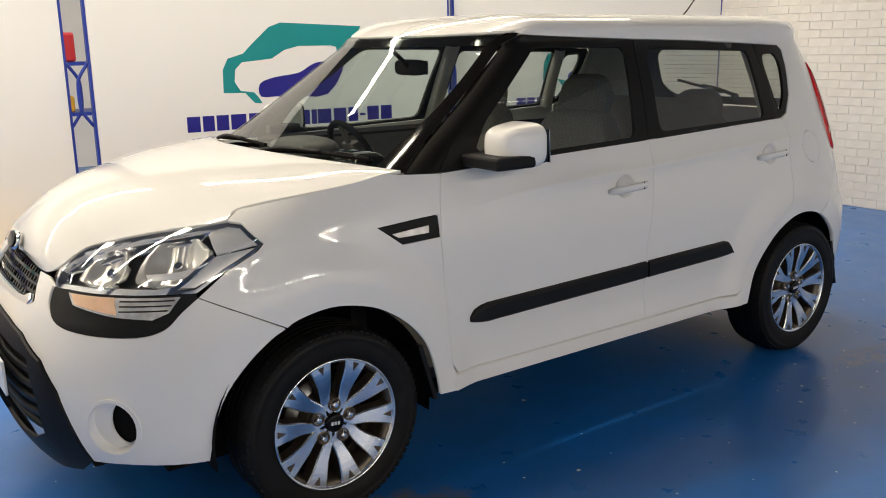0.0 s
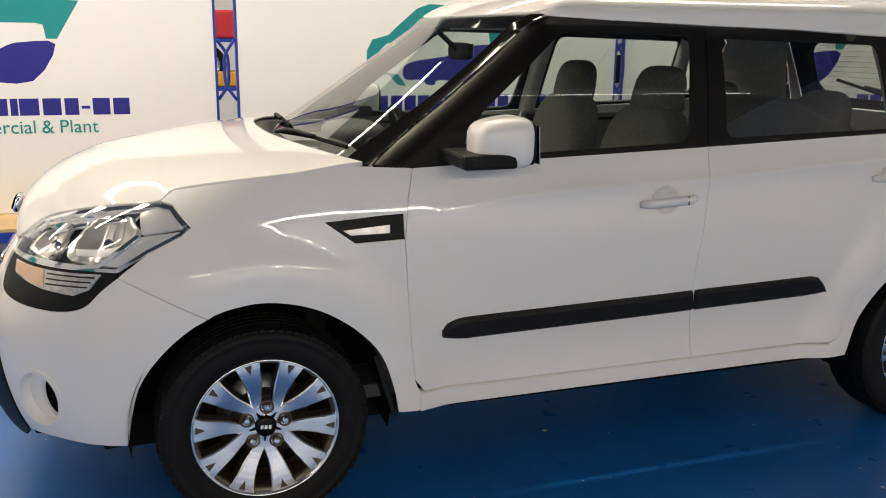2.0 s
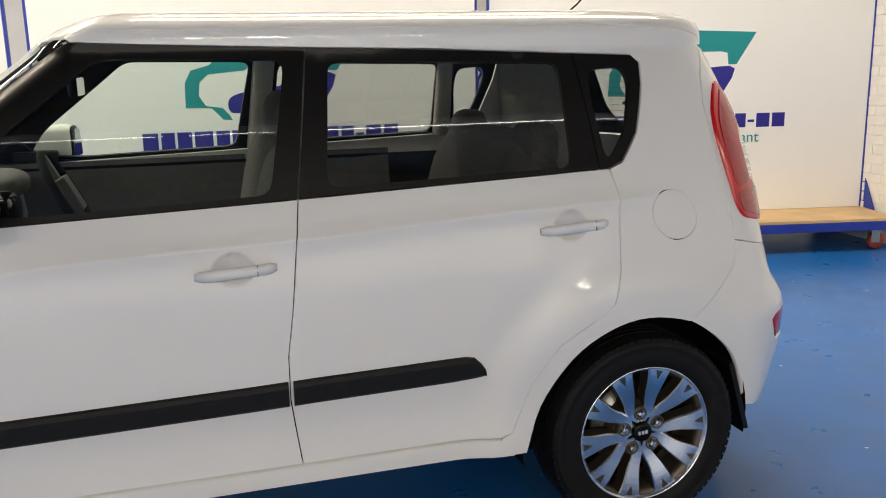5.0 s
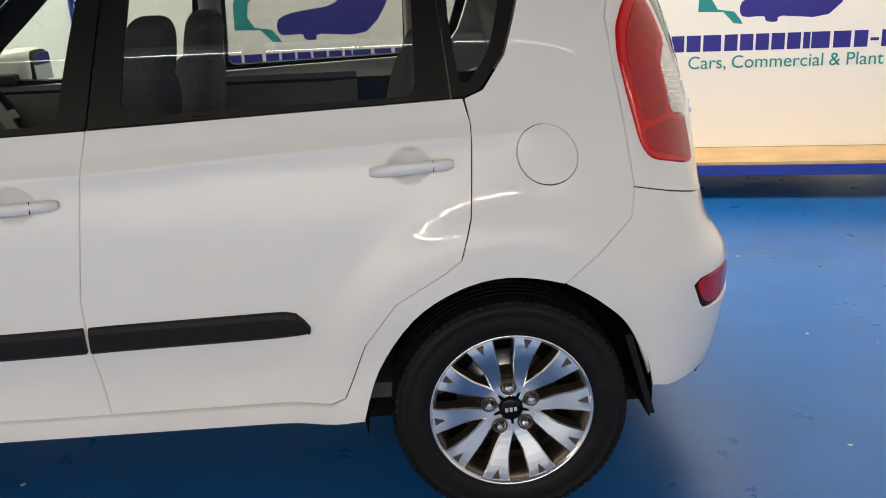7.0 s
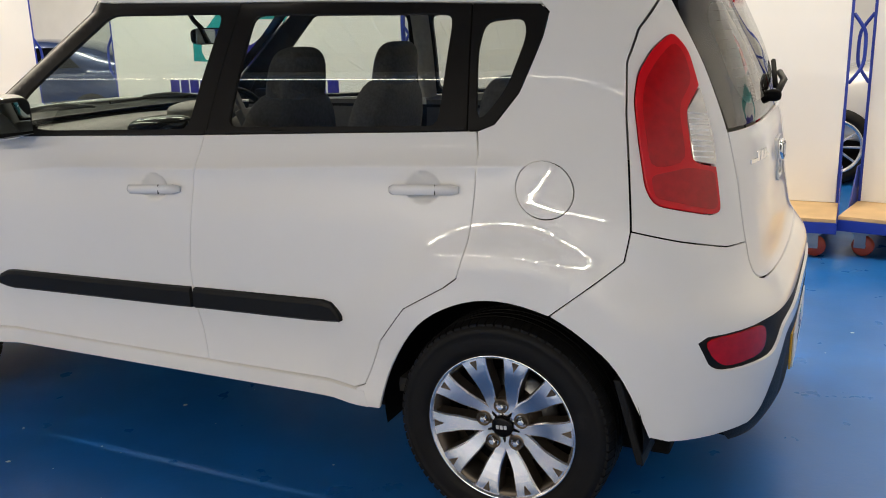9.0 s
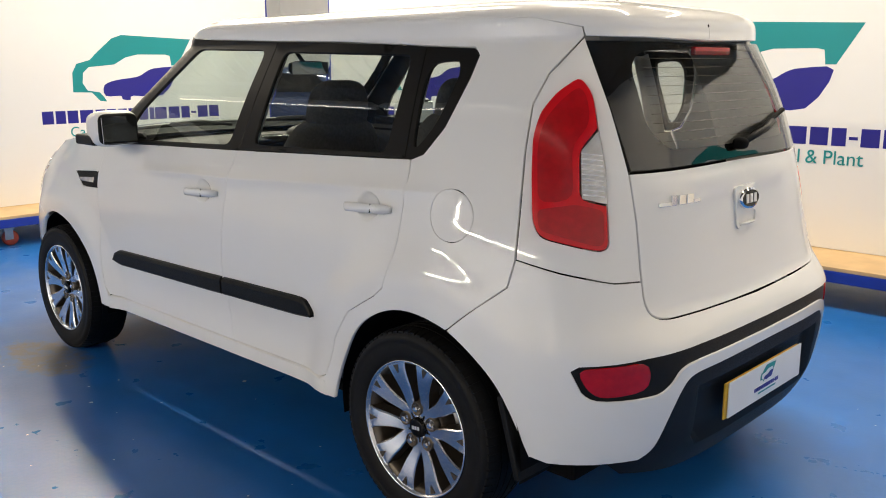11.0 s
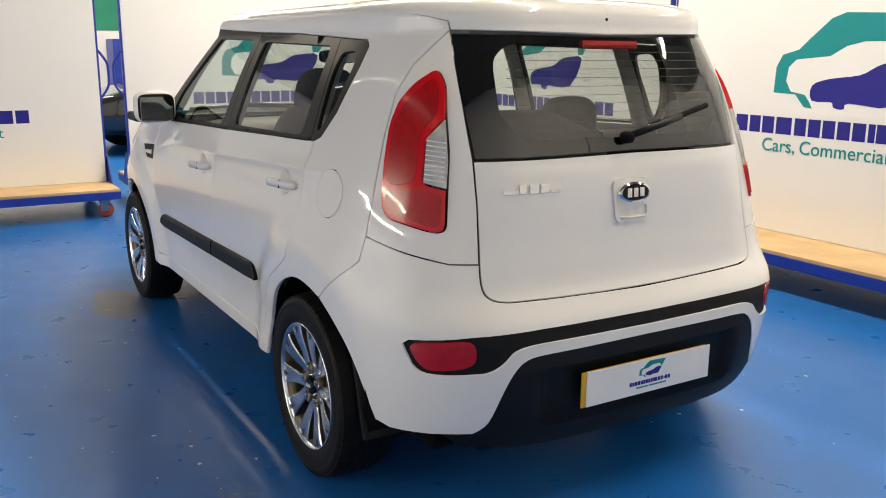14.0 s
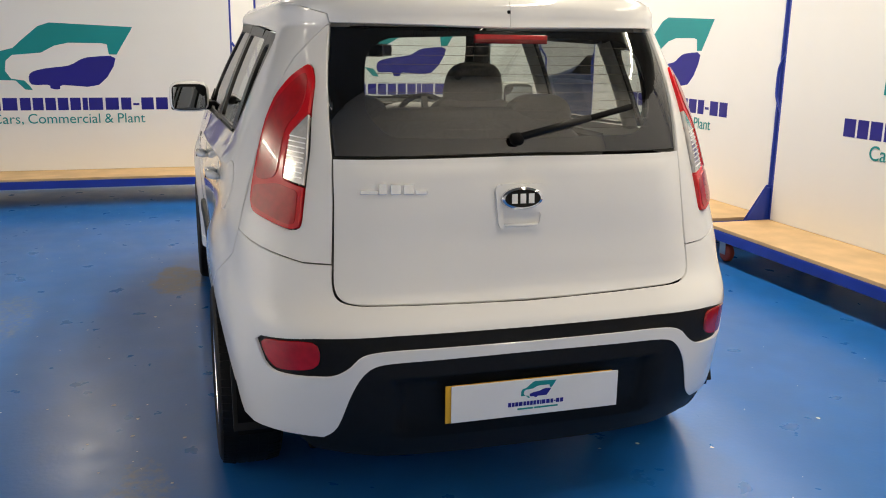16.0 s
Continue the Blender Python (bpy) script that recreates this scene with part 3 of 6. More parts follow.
def panel(name, poly, material, parent, label="", holes=(), upper=None, lift=0.0, flange=0.014, step=0.035, gap=0.0018, keep=None, sides="LR", join=False, bulge=None, lines=()):
    """A sheet of the car cut from the shell along an outline in (u, v), with turned-in edges; lines: points along its creases. sides: left, right or both as objects of
    their own; join: both halves in one mesh. bulge: extra lift as a function of (u, v). Returns the objects."""
    outer = inset(poly, gap, keep)
    outer_r = resample(outer, step)
    cuts = [resample(inset(h, -gap), step) for h in holes]
    pts, edges = [], []
    for loop in [outer_r] + cuts:
        i0 = len(pts)
        pts += loop
        edges += [(i0 + k, i0 + (k + 1) % len(loop)) for k in range(len(loop))]
    us, vs = [p[0] for p in outer], [p[1] for p in outer]
    near = np.array(pts)
    for q in lines:
        if np.min((near[:, 0] - q[0]) ** 2 + (near[:, 1] - q[1]) ** 2) > 0.006 ** 2 and inside(q, outer_r) and not any(inside(q, c) for c in cuts):
            pts.append(q)
    near = np.array(pts)
    g = np.arange(min(us), max(us), step)
    for gu in g:
        for gv in np.arange(min(vs), max(vs), step):
            q = (float(gu) + 0.0007, float(gv) + 0.0011)
            if np.min((near[:, 0] - q[0]) ** 2 + (near[:, 1] - q[1]) ** 2) > (0.5 * step) ** 2 and inside(q, outer_r) and not any(inside(q, c) for c in cuts):
                pts.append(q)
    co, _, tris, _, _, _ = delaunay_2d_cdt([Vector(p) for p in pts], edges, [], 0, 1e-6)
    keepers = []
    for t in tris:
        c = (sum(co[k].x for k in t) / 3, sum(co[k].y for k in t) / 3)
        if inside(c, outer_r) and not any(inside(c, q) for q in cuts):
            keepers.append(t)
    P, N = [], []
    for q in co:
        extra = bulge(q.x, q.y) if bulge else 0.0
        p, n = surface(q.x, q.y, upper, lift + extra)
        if bulge:
            # the normal of the swollen or dished sheet
            h = 0.003
            a, b, c, d = (surface(q.x + i, q.y + j, upper, lift + bulge(q.x + i, q.y + j))[0] for i, j in ((h, 0), (-h, 0), (0, h), (0, -h)))
            m = (a - b).cross(c - d)
            if m.length > 1e-12:
                m.normalize()
                n = m if m.dot(n) > 0 else -m
        P.append(p), N.append(n)
    count = {}
    for t in keepers:
        for a, b in ((t[0], t[1]), (t[1], t[2]), (t[2], t[0])):
            count[(a, b)] = 1
    rim = [(a, b) for a, b in count if (b, a) not in count]
    if keep is not None:
        rim = [(a, b) for a, b in rim if not (abs(co[a].x - keep) < 1e-3 and abs(co[b].x - keep) < 1e-3)]
    V, NN, F = list(P), list(N), [tuple(t) for t in keepers]
    for a, b in rim:
        e = (P[b] - P[a])
        side = e.cross(N[a])
        side = side.normalized() if side.length > 1e-9 else N[a]
        i = len(V)
        V += [P[a], P[b], P[b] - N[b] * flange, P[a] - N[a] * flange]
        NN += [(side * 0.6 + N[a]).normalized(), (side * 0.6 + N[b]).normalized(), side, side]
        F.append((i, i + 3, i + 2, i + 1))
    made = []

    def build(flip, nm):
        vv = [Vector((p.x, -p.y if flip else p.y, p.z)) for p in V]
        nn = [Vector((n.x, -n.y if flip else n.y, n.z)) for n in NN]
        ff = []
        for f in F:
            if len(f) == 3:
                d = (vv[f[1]] - vv[f[0]]).cross(vv[f[2]] - vv[f[0]]).dot(nn[f[0]] + nn[f[1]] + nn[f[2]])
                ff.append(f if d > 0 else f[::-1])
            else:
                d = (vv[f[1]] - vv[f[0]]).cross(vv[f[2]] - vv[f[0]]).dot(nn[f[2]])
                ff.append(f if d > 0 else f[::-1])
        return vv, nn, ff

    sets = []
    if join:
        a, b = build(False, name), build(True, name)
        k = len(a[0])
        sets = [(a[0] + b[0], a[1] + b[1], a[2] + [tuple(i + k for i in f) for f in b[2]])]
    else:
        sets = [build(s == "R", name) for s in sides]
    owners = parent if isinstance(parent, (list, tuple)) else [parent] * len(sets)
    for (vv, nn, ff), own in zip(sets, owners):
        me = bpy.data.meshes.new(name)
        me.from_pydata([tuple(v) for v in vv], [], ff)
        for p in me.polygons:
            p.use_smooth = True
        me.normals_split_custom_set_from_vertices([tuple(n) for n in nn])
        made.append(link(name, me, material, own, label))
    return made


def both(name, bm, material, parents, label="", smooth=False):
    """A left-hand piece and its mirror image on the right."""
    me = bpy.data.meshes.new(name)
    bmesh.ops.recalc_face_normals(bm, faces=bm.faces)
    bm.to_mesh(me)
    bm.free()
    if smooth:
        for p in me.polygons:
            p.use_smooth = True
    other = me.copy()
    other.transform(Matrix.Diagonal((1, -1, 1, 1)))
    other.flip_normals()
    parents = parents if isinstance(parents, (list, tuple)) else [parents, parents]
    return [link(name, me, material, parents[0], label), link(name, other, material, parents[1], label)]


car = thing("hatchback_car", "white boxy five-door hatchback standing on the blue floor", "car")
MID, FMID, SMID = 1.0 + RAD * HP, -1.0 - RAD * HP, -0.28 - RAD * HP
ARCH_F = [(-1.605, 0.278), (-1.567, 0.455), (-1.497, 0.579), (-1.405, 0.667), (-1.315, 0.703), (-1.223, 0.706), (-1.107, 0.672), (-0.999, 0.600), (-0.920, 0.508), (-0.879, 0.394), (-0.863, 0.310)]
ARCH_R = [(0.884, 0.310), (0.930, 0.450), (1.025, 0.590), (1.140, 0.667), (1.260, 0.694), (1.386, 0.666), (1.480, 0.590), (1.540, 0.500), (1.603, 0.328)]

ARCH_F = [(p.x, p.y) for p in smooth_line([(*p, 0) for p in ARCH_F], 4)]
ARCH_R = [(p.x, p.y) for p in smooth_line([(*p, 0) for p in ARCH_R], 4)]
WING_ARCH = [p for p in ARCH_F if p[0] > -1.39]
BUMPER_ARCH = [p for p in ARCH_F if p[0] < -1.41]
QUARTER_ARCH = [p for p in ARCH_R if p[0] < 1.375]
TAIL_ARCH = [p for p in ARCH_R if p[0] > 1.395]

SWAGE = [(-0.95 + 0.016 * k, swage(-0.95 + 0.016 * k) + d) for k in range(150) for d in (-0.014, -0.0045, 0.0, 0.0045, 0.014)]

# sides
panel("front_wing", [(-1.438, 0.928), (-1.500, 0.987), (-1.541, 0.993), (-1.515, 1.023), (-1.350, 1.050), (-1.150, 1.073), (-1.020, 1.091), (-0.925, 1.083), (-0.800, 1.075), (-0.822, 0.984), (-0.838, 0.863), (-0.830, 0.698), (-0.822, 0.527), (-0.808, 0.410), (-0.790, 0.368), (-0.792, 0.306)] + WING_ARCH[::-1] + [(-1.396, 0.669), (-1.498, 0.733), (-1.596, 0.790), (-1.530, 0.860), (-1.454, 0.908)], WHITE, car, upper=False, holes=[[(-1.078, 0.928), (-0.9, 0.939), (-0.8405, 0.941), (-0.8405, 0.867), (-0.99, 0.863)]], step=0.026, lines=SWAGE)
FDOOR = [(-0.800, 1.075), (-0.438, 1.088), (0.254, 1.108), (0.238, 0.991), (0.217, 0.818), (0.198, 0.690), (0.198, 0.560), (0.222, 0.365), (-0.203, 0.365), (-0.552, 0.366), (-0.775, 0.370), (-0.808, 0.410), (-0.822, 0.527), (-0.830, 0.698), (-0.838, 0.863), (-0.822, 0.984)]


def cup_outline(u0, z0):
    return [(u0 + 0.100 + 0.058 * math.cos(2 * math.pi * k / 24), z0 + 0.012 + 0.047 * math.sin(2 * math.pi * k / 24)) for k in range(24)]


FCUP, RCUP = cup_outline(-0.030, 0.930), cup_outline(0.938, 0.975)
fdoor = panel("front_door", FDOOR, WHITE, car, upper=False, holes=[FCUP], step=0.028, lines=SWAGE)
RDOOR = [(0.254, 1.108), (0.700, 1.124), (1.192, 1.140), (1.203, 1.080), (1.198, 1.020), (1.180, 0.850), (1.152, 0.748), (1.112, 0.716), (0.985, 0.640), (0.900, 0.530), (0.860, 0.430), (0.838, 0.382), (0.800, 0.368), (0.222, 0.365), (0.198, 0.560), (0.198, 0.690), (0.217, 0.818), (0.238, 0.991)]
rdoor = panel("rear_door", RDOOR, WHITE, car, upper=False, holes=[RCUP], step=0.028, lines=SWAGE)
panel("sill", [(-0.790, 0.363), (-0.552, 0.3605), (0.222, 0.3595), (0.834, 0.361), (0.846, 0.308), (-0.790, 0.303)], WHITE, car, upper=False, lift=0.0015, flange=0.05)
CAP = [(1.372 + 0.067 * math.cos(2 * math.pi * k / 28), 0.994 + 0.0735 * math.sin(2 * math.pi * k / 28)) for k in range(28)]
quarter = panel("quarter_panel", [(1.196, 1.140), (1.245, 1.158), (1.315, 1.240), (1.388, 1.385), (1.412, 1.450), (1.389, 1.474), (1.079, 1.485), (0.700, 1.500), (0.326, 1.514), (-0.100, 1.540), (-0.246, 1.552), (-0.307, 1.562), (-0.335, 1.585), (-0.250, 1.625), (0.300, 1.625), (1.000, 1.625), (1.350, 1.625), (1.600, 1.600), (1.735, 1.545), (1.742, 1.500), (1.700, 1.462), (1.635, 1.399), (1.590, 1.315), (1.571, 1.188), (1.552, 0.893), (1.536, 0.818), (1.476, 0.758), (1.386, 0.667)] + QUARTER_ARCH[::-1] + [(0.805, 0.308), (0.805, 0.366), (0.838, 0.382), (0.860, 0.430), (0.900, 0.530), (0.985, 0.640), (1.112, 0.716), (1.152, 0.748), (1.180, 0.850), (1.198, 1.020), (1.203, 1.080)], WHITE, car, holes=[inset(CAP, -0.0015)], lines=SWAGE, step=0.03)
panel("fuel_flap", CAP, WHITE, quarter, gap=0.0, lift=0.0006, step=0.02)
panel("roof", [(SMID, 1.572), (-0.700, 1.572), (-0.350, 1.588), (-0.250, 1.627), (0.300, 1.627), (1.000, 1.627), (1.350, 1.627), (1.600, 1.602), (1.737, 1.547), (1.745, 1.502), (MID, 1.494), (MID, 1.9985), (SMID, 1.9985)], WHITE, car, "white roof with rear lip", upper=True, join=True, keep=None, gap=0.001, step=0.05)

# window surrounds and panes
FG = rounded([(-0.232, 1.487), (-0.565, 1.225), (-0.640, 1.122), (-0.420, 1.108), (0.182, 1.126), (0.252, 1.478)], 3)
RG = rounded([(0.375, 1.470), (1.082, 1.452), (1.066, 1.153), (0.338, 1.136)], 3)
QG = rounded([(1.203, 1.430), (1.330, 1.438), (1.340, 1.394), (1.276, 1.252), (1.212, 1.178), (1.190, 1.178), (1.183, 1.357)], 3)
ff = panel("window_frame", [(-0.932, 1.084), (-0.800, 1.077), (-0.438, 1.090), (0.254, 1.110), (0.316, 1.512), (-0.100, 1.538), (-0.246, 1.550), (-0.307, 1.560), (-0.517, 1.404), (-0.684, 1.275), (-0.841, 1.159)], FRAME_BLACK, fdoor, "black window surround", holes=[FG], upper=True, lift=-0.003, step=0.022)
rf = panel("window_frame", [(0.256, 1.110), (0.700, 1.126), (1.162, 1.141), (1.152, 1.480), (0.700, 1.498), (0.318, 1.512)], FRAME_BLACK, rdoor, "black window surround", holes=[RG], upper=True, lift=-0.003)
qf = panel("quarter_window_frame", [(1.164, 1.141), (1.196, 1.142), (1.243, 1.160), (1.313, 1.241), (1.386, 1.386), (1.409, 1.449), (1.388, 1.472), (1.154, 1.480)], FRAME_BLACK, quarter, "black quarter window surround", holes=[QG], upper=True, lift=-0.003)
for nm, poly, own, g in (("door_glass", FG, fdoor, GLASS), ("door_glass", RG, rdoor, TINTED), ("quarter_glass", QG, quarter, TINTED)):
    for o in panel(nm, inset(poly, -0.012), g, own, "clear side window", upper=True, lift=-0.010, flange=0.0, gap=0.0, step=0.06):
        o.visible_shadow = False
for own, frame_poly in ((fdoor, [(-0.76, 1.086), (-0.438, 1.097), (0.250, 1.117), (0.250, 1.109), (-0.438, 1.089), (-0.78, 1.077)]), (rdoor, [(0.262, 1.119), (0.700, 1.134), (1.155, 1.149), (1.155, 1.141), (0.700, 1.126), (0.262, 1.111)])):
    panel("waist_seal", frame_poly, TRIM, own, "black rubber waist seal", upper=True, lift=0.004, gap=0.0)

# windscreen


def screen_half():
    """The windscreen as rows of points from the pillar to the middle."""
    rows = []
    for k in range(15):
        v = 1.085 + (1.567 - 1.085) * k / 14
        foot = pillar_foot(v)
        lead = lerp(v, (1.085, 1.159, 1.275, 1.404, 1.567), (-0.945, -0.852, -0.694, -0.524, -0.325))
        rows.append([Vector(shell(lead + (foot - HP * RAD - lead) * j / 12, v, True)) for j in range(13)])
    return rows


bm = bmesh.new()
grid = []
for row in screen_half():
    full = row[:-1] + [Vector((p.x, -p.y, p.z)) for p in row[::-1]]
    grid.append([bm.verts.new(p) for p in full])
for a, b in zip(grid, grid[1:]):
    for i in range(len(a) - 1):
        bm.faces.new((a[i], a[i + 1], b[i + 1], b[i]))
screen = part("windscreen", bm, GLASS, car, "raked clear windscreen", True)
screen.visible_shadow = False
band = screen_half()
bm = bmesh.new()
g = []
for k in range(29):
    v = 1.083 + (1.567 - 1.083) * k / 28
    lead = lerp(v, (1.085, 1.159, 1.275, 1.404, 1.567), (-0.930, -0.838, -0.680, -0.510, -0.312))
    wide = lerp(v, (1.085, 1.2, 1.567), (0.090, 0.062, 0.055))
    g.append([bm.verts.new(surface(lead - wide * j / 4, v, True, 0.0018)[0]) for j in range(5)])
for a, b in zip(g, g[1:]):
    for i in range(4):
        bm.faces.new((a[i], a[i + 1], b[i + 1], b[i]))
both("screen_border", bm, GLOSS_BLACK, screen, "black printed glass border", True)
bm = bmesh.new()
g = []
for r in band[-3:]:
    full = r[:-1] + [Vector((p.x, -p.y, p.z)) for p in r[::-1]]
    g.append([bm.verts.new(p + Vector((0.006, 0, -0.006))) for p in full])
for a, b in zip(g, g[1:]):
    for i in range(len(a) - 1):
        bm.faces.new((a[i], a[i + 1], b[i + 1], b[i]))
part("screen_top_border", bm, GLOSS_BLACK, screen, "black printed glass border", True)

# rear end
def lamp_bulge(u, v):
    """The swell of the tail lamp's lens."""
    return 0.008 * math.sin(math.pi * min(max((v - 0.92) / 0.47, 0), 1))


LAMP = rounded([(1.718, 1.388), (1.746, 1.340), (1.750, 1.246), (1.704, 1.188), (1.700, 1.058), (1.760, 1.042), (1.761, 0.930), (1.739, 0.922), (1.608, 0.958), (1.592, 1.000), (1.590, 1.120), (1.593, 1.222), (1.612, 1.290), (1.655, 1.345)], 3, (2, 5), 0.022)
LAMP_ALL = rounded([(1.718, 1.388), (1.746, 1.340), (1.753, 1.248), (1.764, 1.150), (1.764, 1.042), (1.764, 0.930), (1.739, 0.922), (1.608, 0.958), (1.592, 1.000), (1.590, 1.120), (1.593, 1.222), (1.612, 1.290), (1.655, 1.345)], 3, (2, 4), 0.022)
surround = panel("lamp_surround", [(1.742, 1.498), (1.702, 1.460), (1.637, 1.397), (1.592, 1.315), (1.573, 1.188), (1.554, 0.895), (1.655, 0.866), (1.775, 0.836), (1.843, 0.833), (1.836, 1.000), (1.824, 1.127), (1.790, 1.300)], WHITE, car, "white tail lamp surround", holes=[LAMP_ALL])
tail = panel("tail_lamp", inset(LAMP, 0.0015), RED, car, "tall red tail lamp", lift=0.006, step=0.025, gap=0.0, flange=0.03, bulge=lamp_bulge)
panel("reversing_lens", [(1.751, 1.242), (1.756, 1.200), (1.763, 1.120), (1.762, 1.046), (1.703, 1.061), (1.706, 1.187)], CLEAR_LAMP, tail, "clear ribbed reversing lens", lift=0.005, step=0.015, gap=0.001, bulge=lamp_bulge)
for k in range(9):
    v = 1.070 + 0.0135 * k
    panel("lens_rib", [(1.706, v), (1.756, v - 0.006), (1.756, v - 0.0025), (1.706, v + 0.0035)], SILVER, tail, "rib in the clear lens", lift=0.0065, bulge=lamp_bulge, step=0.03, gap=0.0, flange=0.002)
panel("reflector_band", rounded([(1.604, 1.030), (1.608, 0.976), (1.735, 0.936), (1.750, 0.942), (1.751, 1.030), (1.690, 1.046)], 3, (), 0.015), RED_DEEP, tail, "deeper red lower lens", lift=0.0085, step=0.02, gap=0.0, flange=0.003, bulge=lamp_bulge)
panel("inner_lens", rounded([(1.606, 1.046), (1.684, 1.058), (1.686, 1.200), (1.732, 1.258), (1.730, 1.330), (1.712, 1.360), (1.662, 1.318), (1.622, 1.265), (1.606, 1.200)], 3, (), 0.03), RED_DEEP, tail, "deeper red inner lens", lift=0.0085, step=0.02, gap=0.0, flange=0.003, bulge=lamp_bulge)
GATE_CORNER = [(p.x, p.y) for p in smooth_line([(1.844, 0.832, 0), (1.849, 0.772, 0), (1.866, 0.738, 0), (1.905, 0.7235, 0), (1.980, 0.720, 0), (2.204, 0.714, 0)], 5)]
STRIP_LO = [(p.x, p.y) for p in smooth_line([(2.080, 0.6025, 0), (1.985, 0.6015, 0), (1.932, 0.589, 0), (1.902, 0.554, 0), (1.872, 0.532, 0), (1.834, 0.526, 0), (1.730, 0.522, 0), (1.698, 0.545, 0)], 4)]
VALANCE_EDGE = [(p.x, p.y) for p in smooth_line([(2.080, 0.5655, 0), (2.000, 0.564, 0), (1.958, 0.555, 0), (1.932, 0.527, 0), (1.908, 0.472, 0), (1.872, 0.365, 0), (1.835, 0.325, 0)], 4)]
panel("rear_bumper", [(1.388, 0.667), (1.476, 0.758), (1.536, 0.818), (1.553, 0.8945), (1.653, 0.8652), (1.775, 0.8352), *GATE_CORNER, (MID, 0.712), (MID, 0.640), (2.000, 0.643), (1.835, 0.638), (1.690, 0.620), (1.674, 0.605)] + STRIP_LO[::-1] + [(MID, 0.601), (MID, 0.566)] + VALANCE_EDGE + [(1.737, 0.318), (1.643, 0.319), (1.606, 0.332)] + TAIL_ARCH[::-1], WHITE, car, "white rear bumper", join=True, keep=MID, flange=0.02)
panel("bumper_strip", [(MID, 0.644), (2.000, 0.647), (1.835, 0.642), (1.690, 0.624), (1.668, 0.605), (1.69, 0.54), (1.730, 0.517)] + [(u, v - 0.005) for u, v in STRIP_LO[::-1] if u > 1.75] + [(MID, 0.596)], TRIM, car, "black bumper strip", join=True, keep=MID, lift=-0.009, gap=0.0)
panel("rear_fog_lamp", rounded([(1.684, 0.612), (1.840, 0.631), (1.842, 0.549), (1.736, 0.530), (1.706, 0.556)], 3), RED_DEEP, car, "red rear fog lamp", lift=-0.002, step=0.02, gap=0.0)
panel("rear_valance", [(MID, 0.571)] + [(u - 0.004, v + 0.004) for u, v in VALANCE_EDGE] + [(1.76, 0.322), (1.80, 0.275), (1.95, 0.250), (MID, 0.245)], TRIM, car, "matt black rear valance", join=True, keep=MID, lift=-0.004, gap=0.0, step=0.025, bulge=lambda u, v: -0.034 * sstep(1.985, 2.02, u) * (1 - sstep(0.495, 0.515, v)) * sstep(0.325, 0.345, v))
gate = panel("tailgate", [(1.826, 1.125), (1.838, 1.000), *[(u + 0.002, v + 0.0015) for u, v in GATE_CORNER], (MID, 0.7135), (MID, 1.131)], WHITE, car, "white tailgate", join=True, keep=MID, bulge=lambda u, v: 0.006 * sstep(1.84, 1.92, u) * sstep(0.72, 0.80, v) * (1 - sstep(1.07, 1.12, v)))[0]
REAR_CLEAR = rounded([(1.874, 1.422), (1.923, 1.465), (2.225, 1.474), (2.42, 1.476), (2.42, 1.178), (1.964, 1.185), (1.896, 1.252)], 3)
BOTTOM_EDGE = [p for p in REAR_CLEAR if p[0] < MID - 0.01 and p[1] < 1.30]
TOP_EDGE = [p for p in REAR_CLEAR if p[0] < MID - 0.01 and p[1] >= 1.30]
panel("rear_glass_border", [(MID, 1.136), (1.829, 1.131), (1.790, 1.300), (1.746, 1.492), (MID, 1.488), (MID, 1.475)] + TOP_EDGE[::-1] + BOTTOM_EDGE[::-1] + [(MID, 1.180)], GLOSS_BLACK, gate, "black printed glass border", upper=True, join=True, keep=MID, lift=-0.010, gap=0.0, flange=0.004)
for k in range(10):
    v = 1.206 + 0.026 * k
    panel("heater_line", [(MID, v), (1.915, v), (1.915, v + 0.0013), (MID, v + 0.0013)], HEATER, gate, "fine brown heater line", upper=True, join=True, keep=MID, lift=-0.006, gap=0.0, flange=0.0, step=0.08)
rear_glass = panel("rear_glass", [(1.748, 1.490), (1.792, 1.300), (1.831, 1.133), (MID, 1.138), (MID, 1.487)], TINTED, gate, "tinted heated rear window", upper=True, join=True, keep=MID, lift=-0.0015, gap=0.0, flange=0.0, step=0.05)[0]
rear_glass.visible_shadow = False

# front end
EYELID = [(-2.001, 0.790), (-1.987, 0.743), (-1.940, 0.704), (-1.852, 0.688), (-1.731, 0.684), (-1.671, 0.703), (-1.633, 0.750), (-1.596, 0.790)]
EYELID = [(p.x, p.y) for p in smooth_line([(*p, 0) for p in EYELID], 4)]
FOGHOLE = [(-1.800 + 0.056 * math.cos(2 * math.pi * k / 30), 0.405 + 0.087 * math.sin(2 * math.pi * k / 30)) for k in range(30)]
panel("front_bumper", [(-1.596, 0.790), (-1.498, 0.733), (-1.398, 0.668)] + BUMPER_ARCH[::-1] + [(-1.726, 0.275), (-1.870, 0.279), (-1.893, 0.373), (-1.931, 0.508), (-1.985, 0.590), (-2.085, 0.645), (-2.20, 0.660), (FMID, 0.664), (FMID, 0.722), (-2.259, 0.724), (-2.090, 0.730), (-2.066, 0.745), (-2.110, 0.822), (-2.06, 0.822), (-2.003, 0.803)] + EYELID[:-1], WHITE, car, "white front bumper", holes=[FOGHOLE], upper=False, join=True, keep=FMID, flange=0.02)
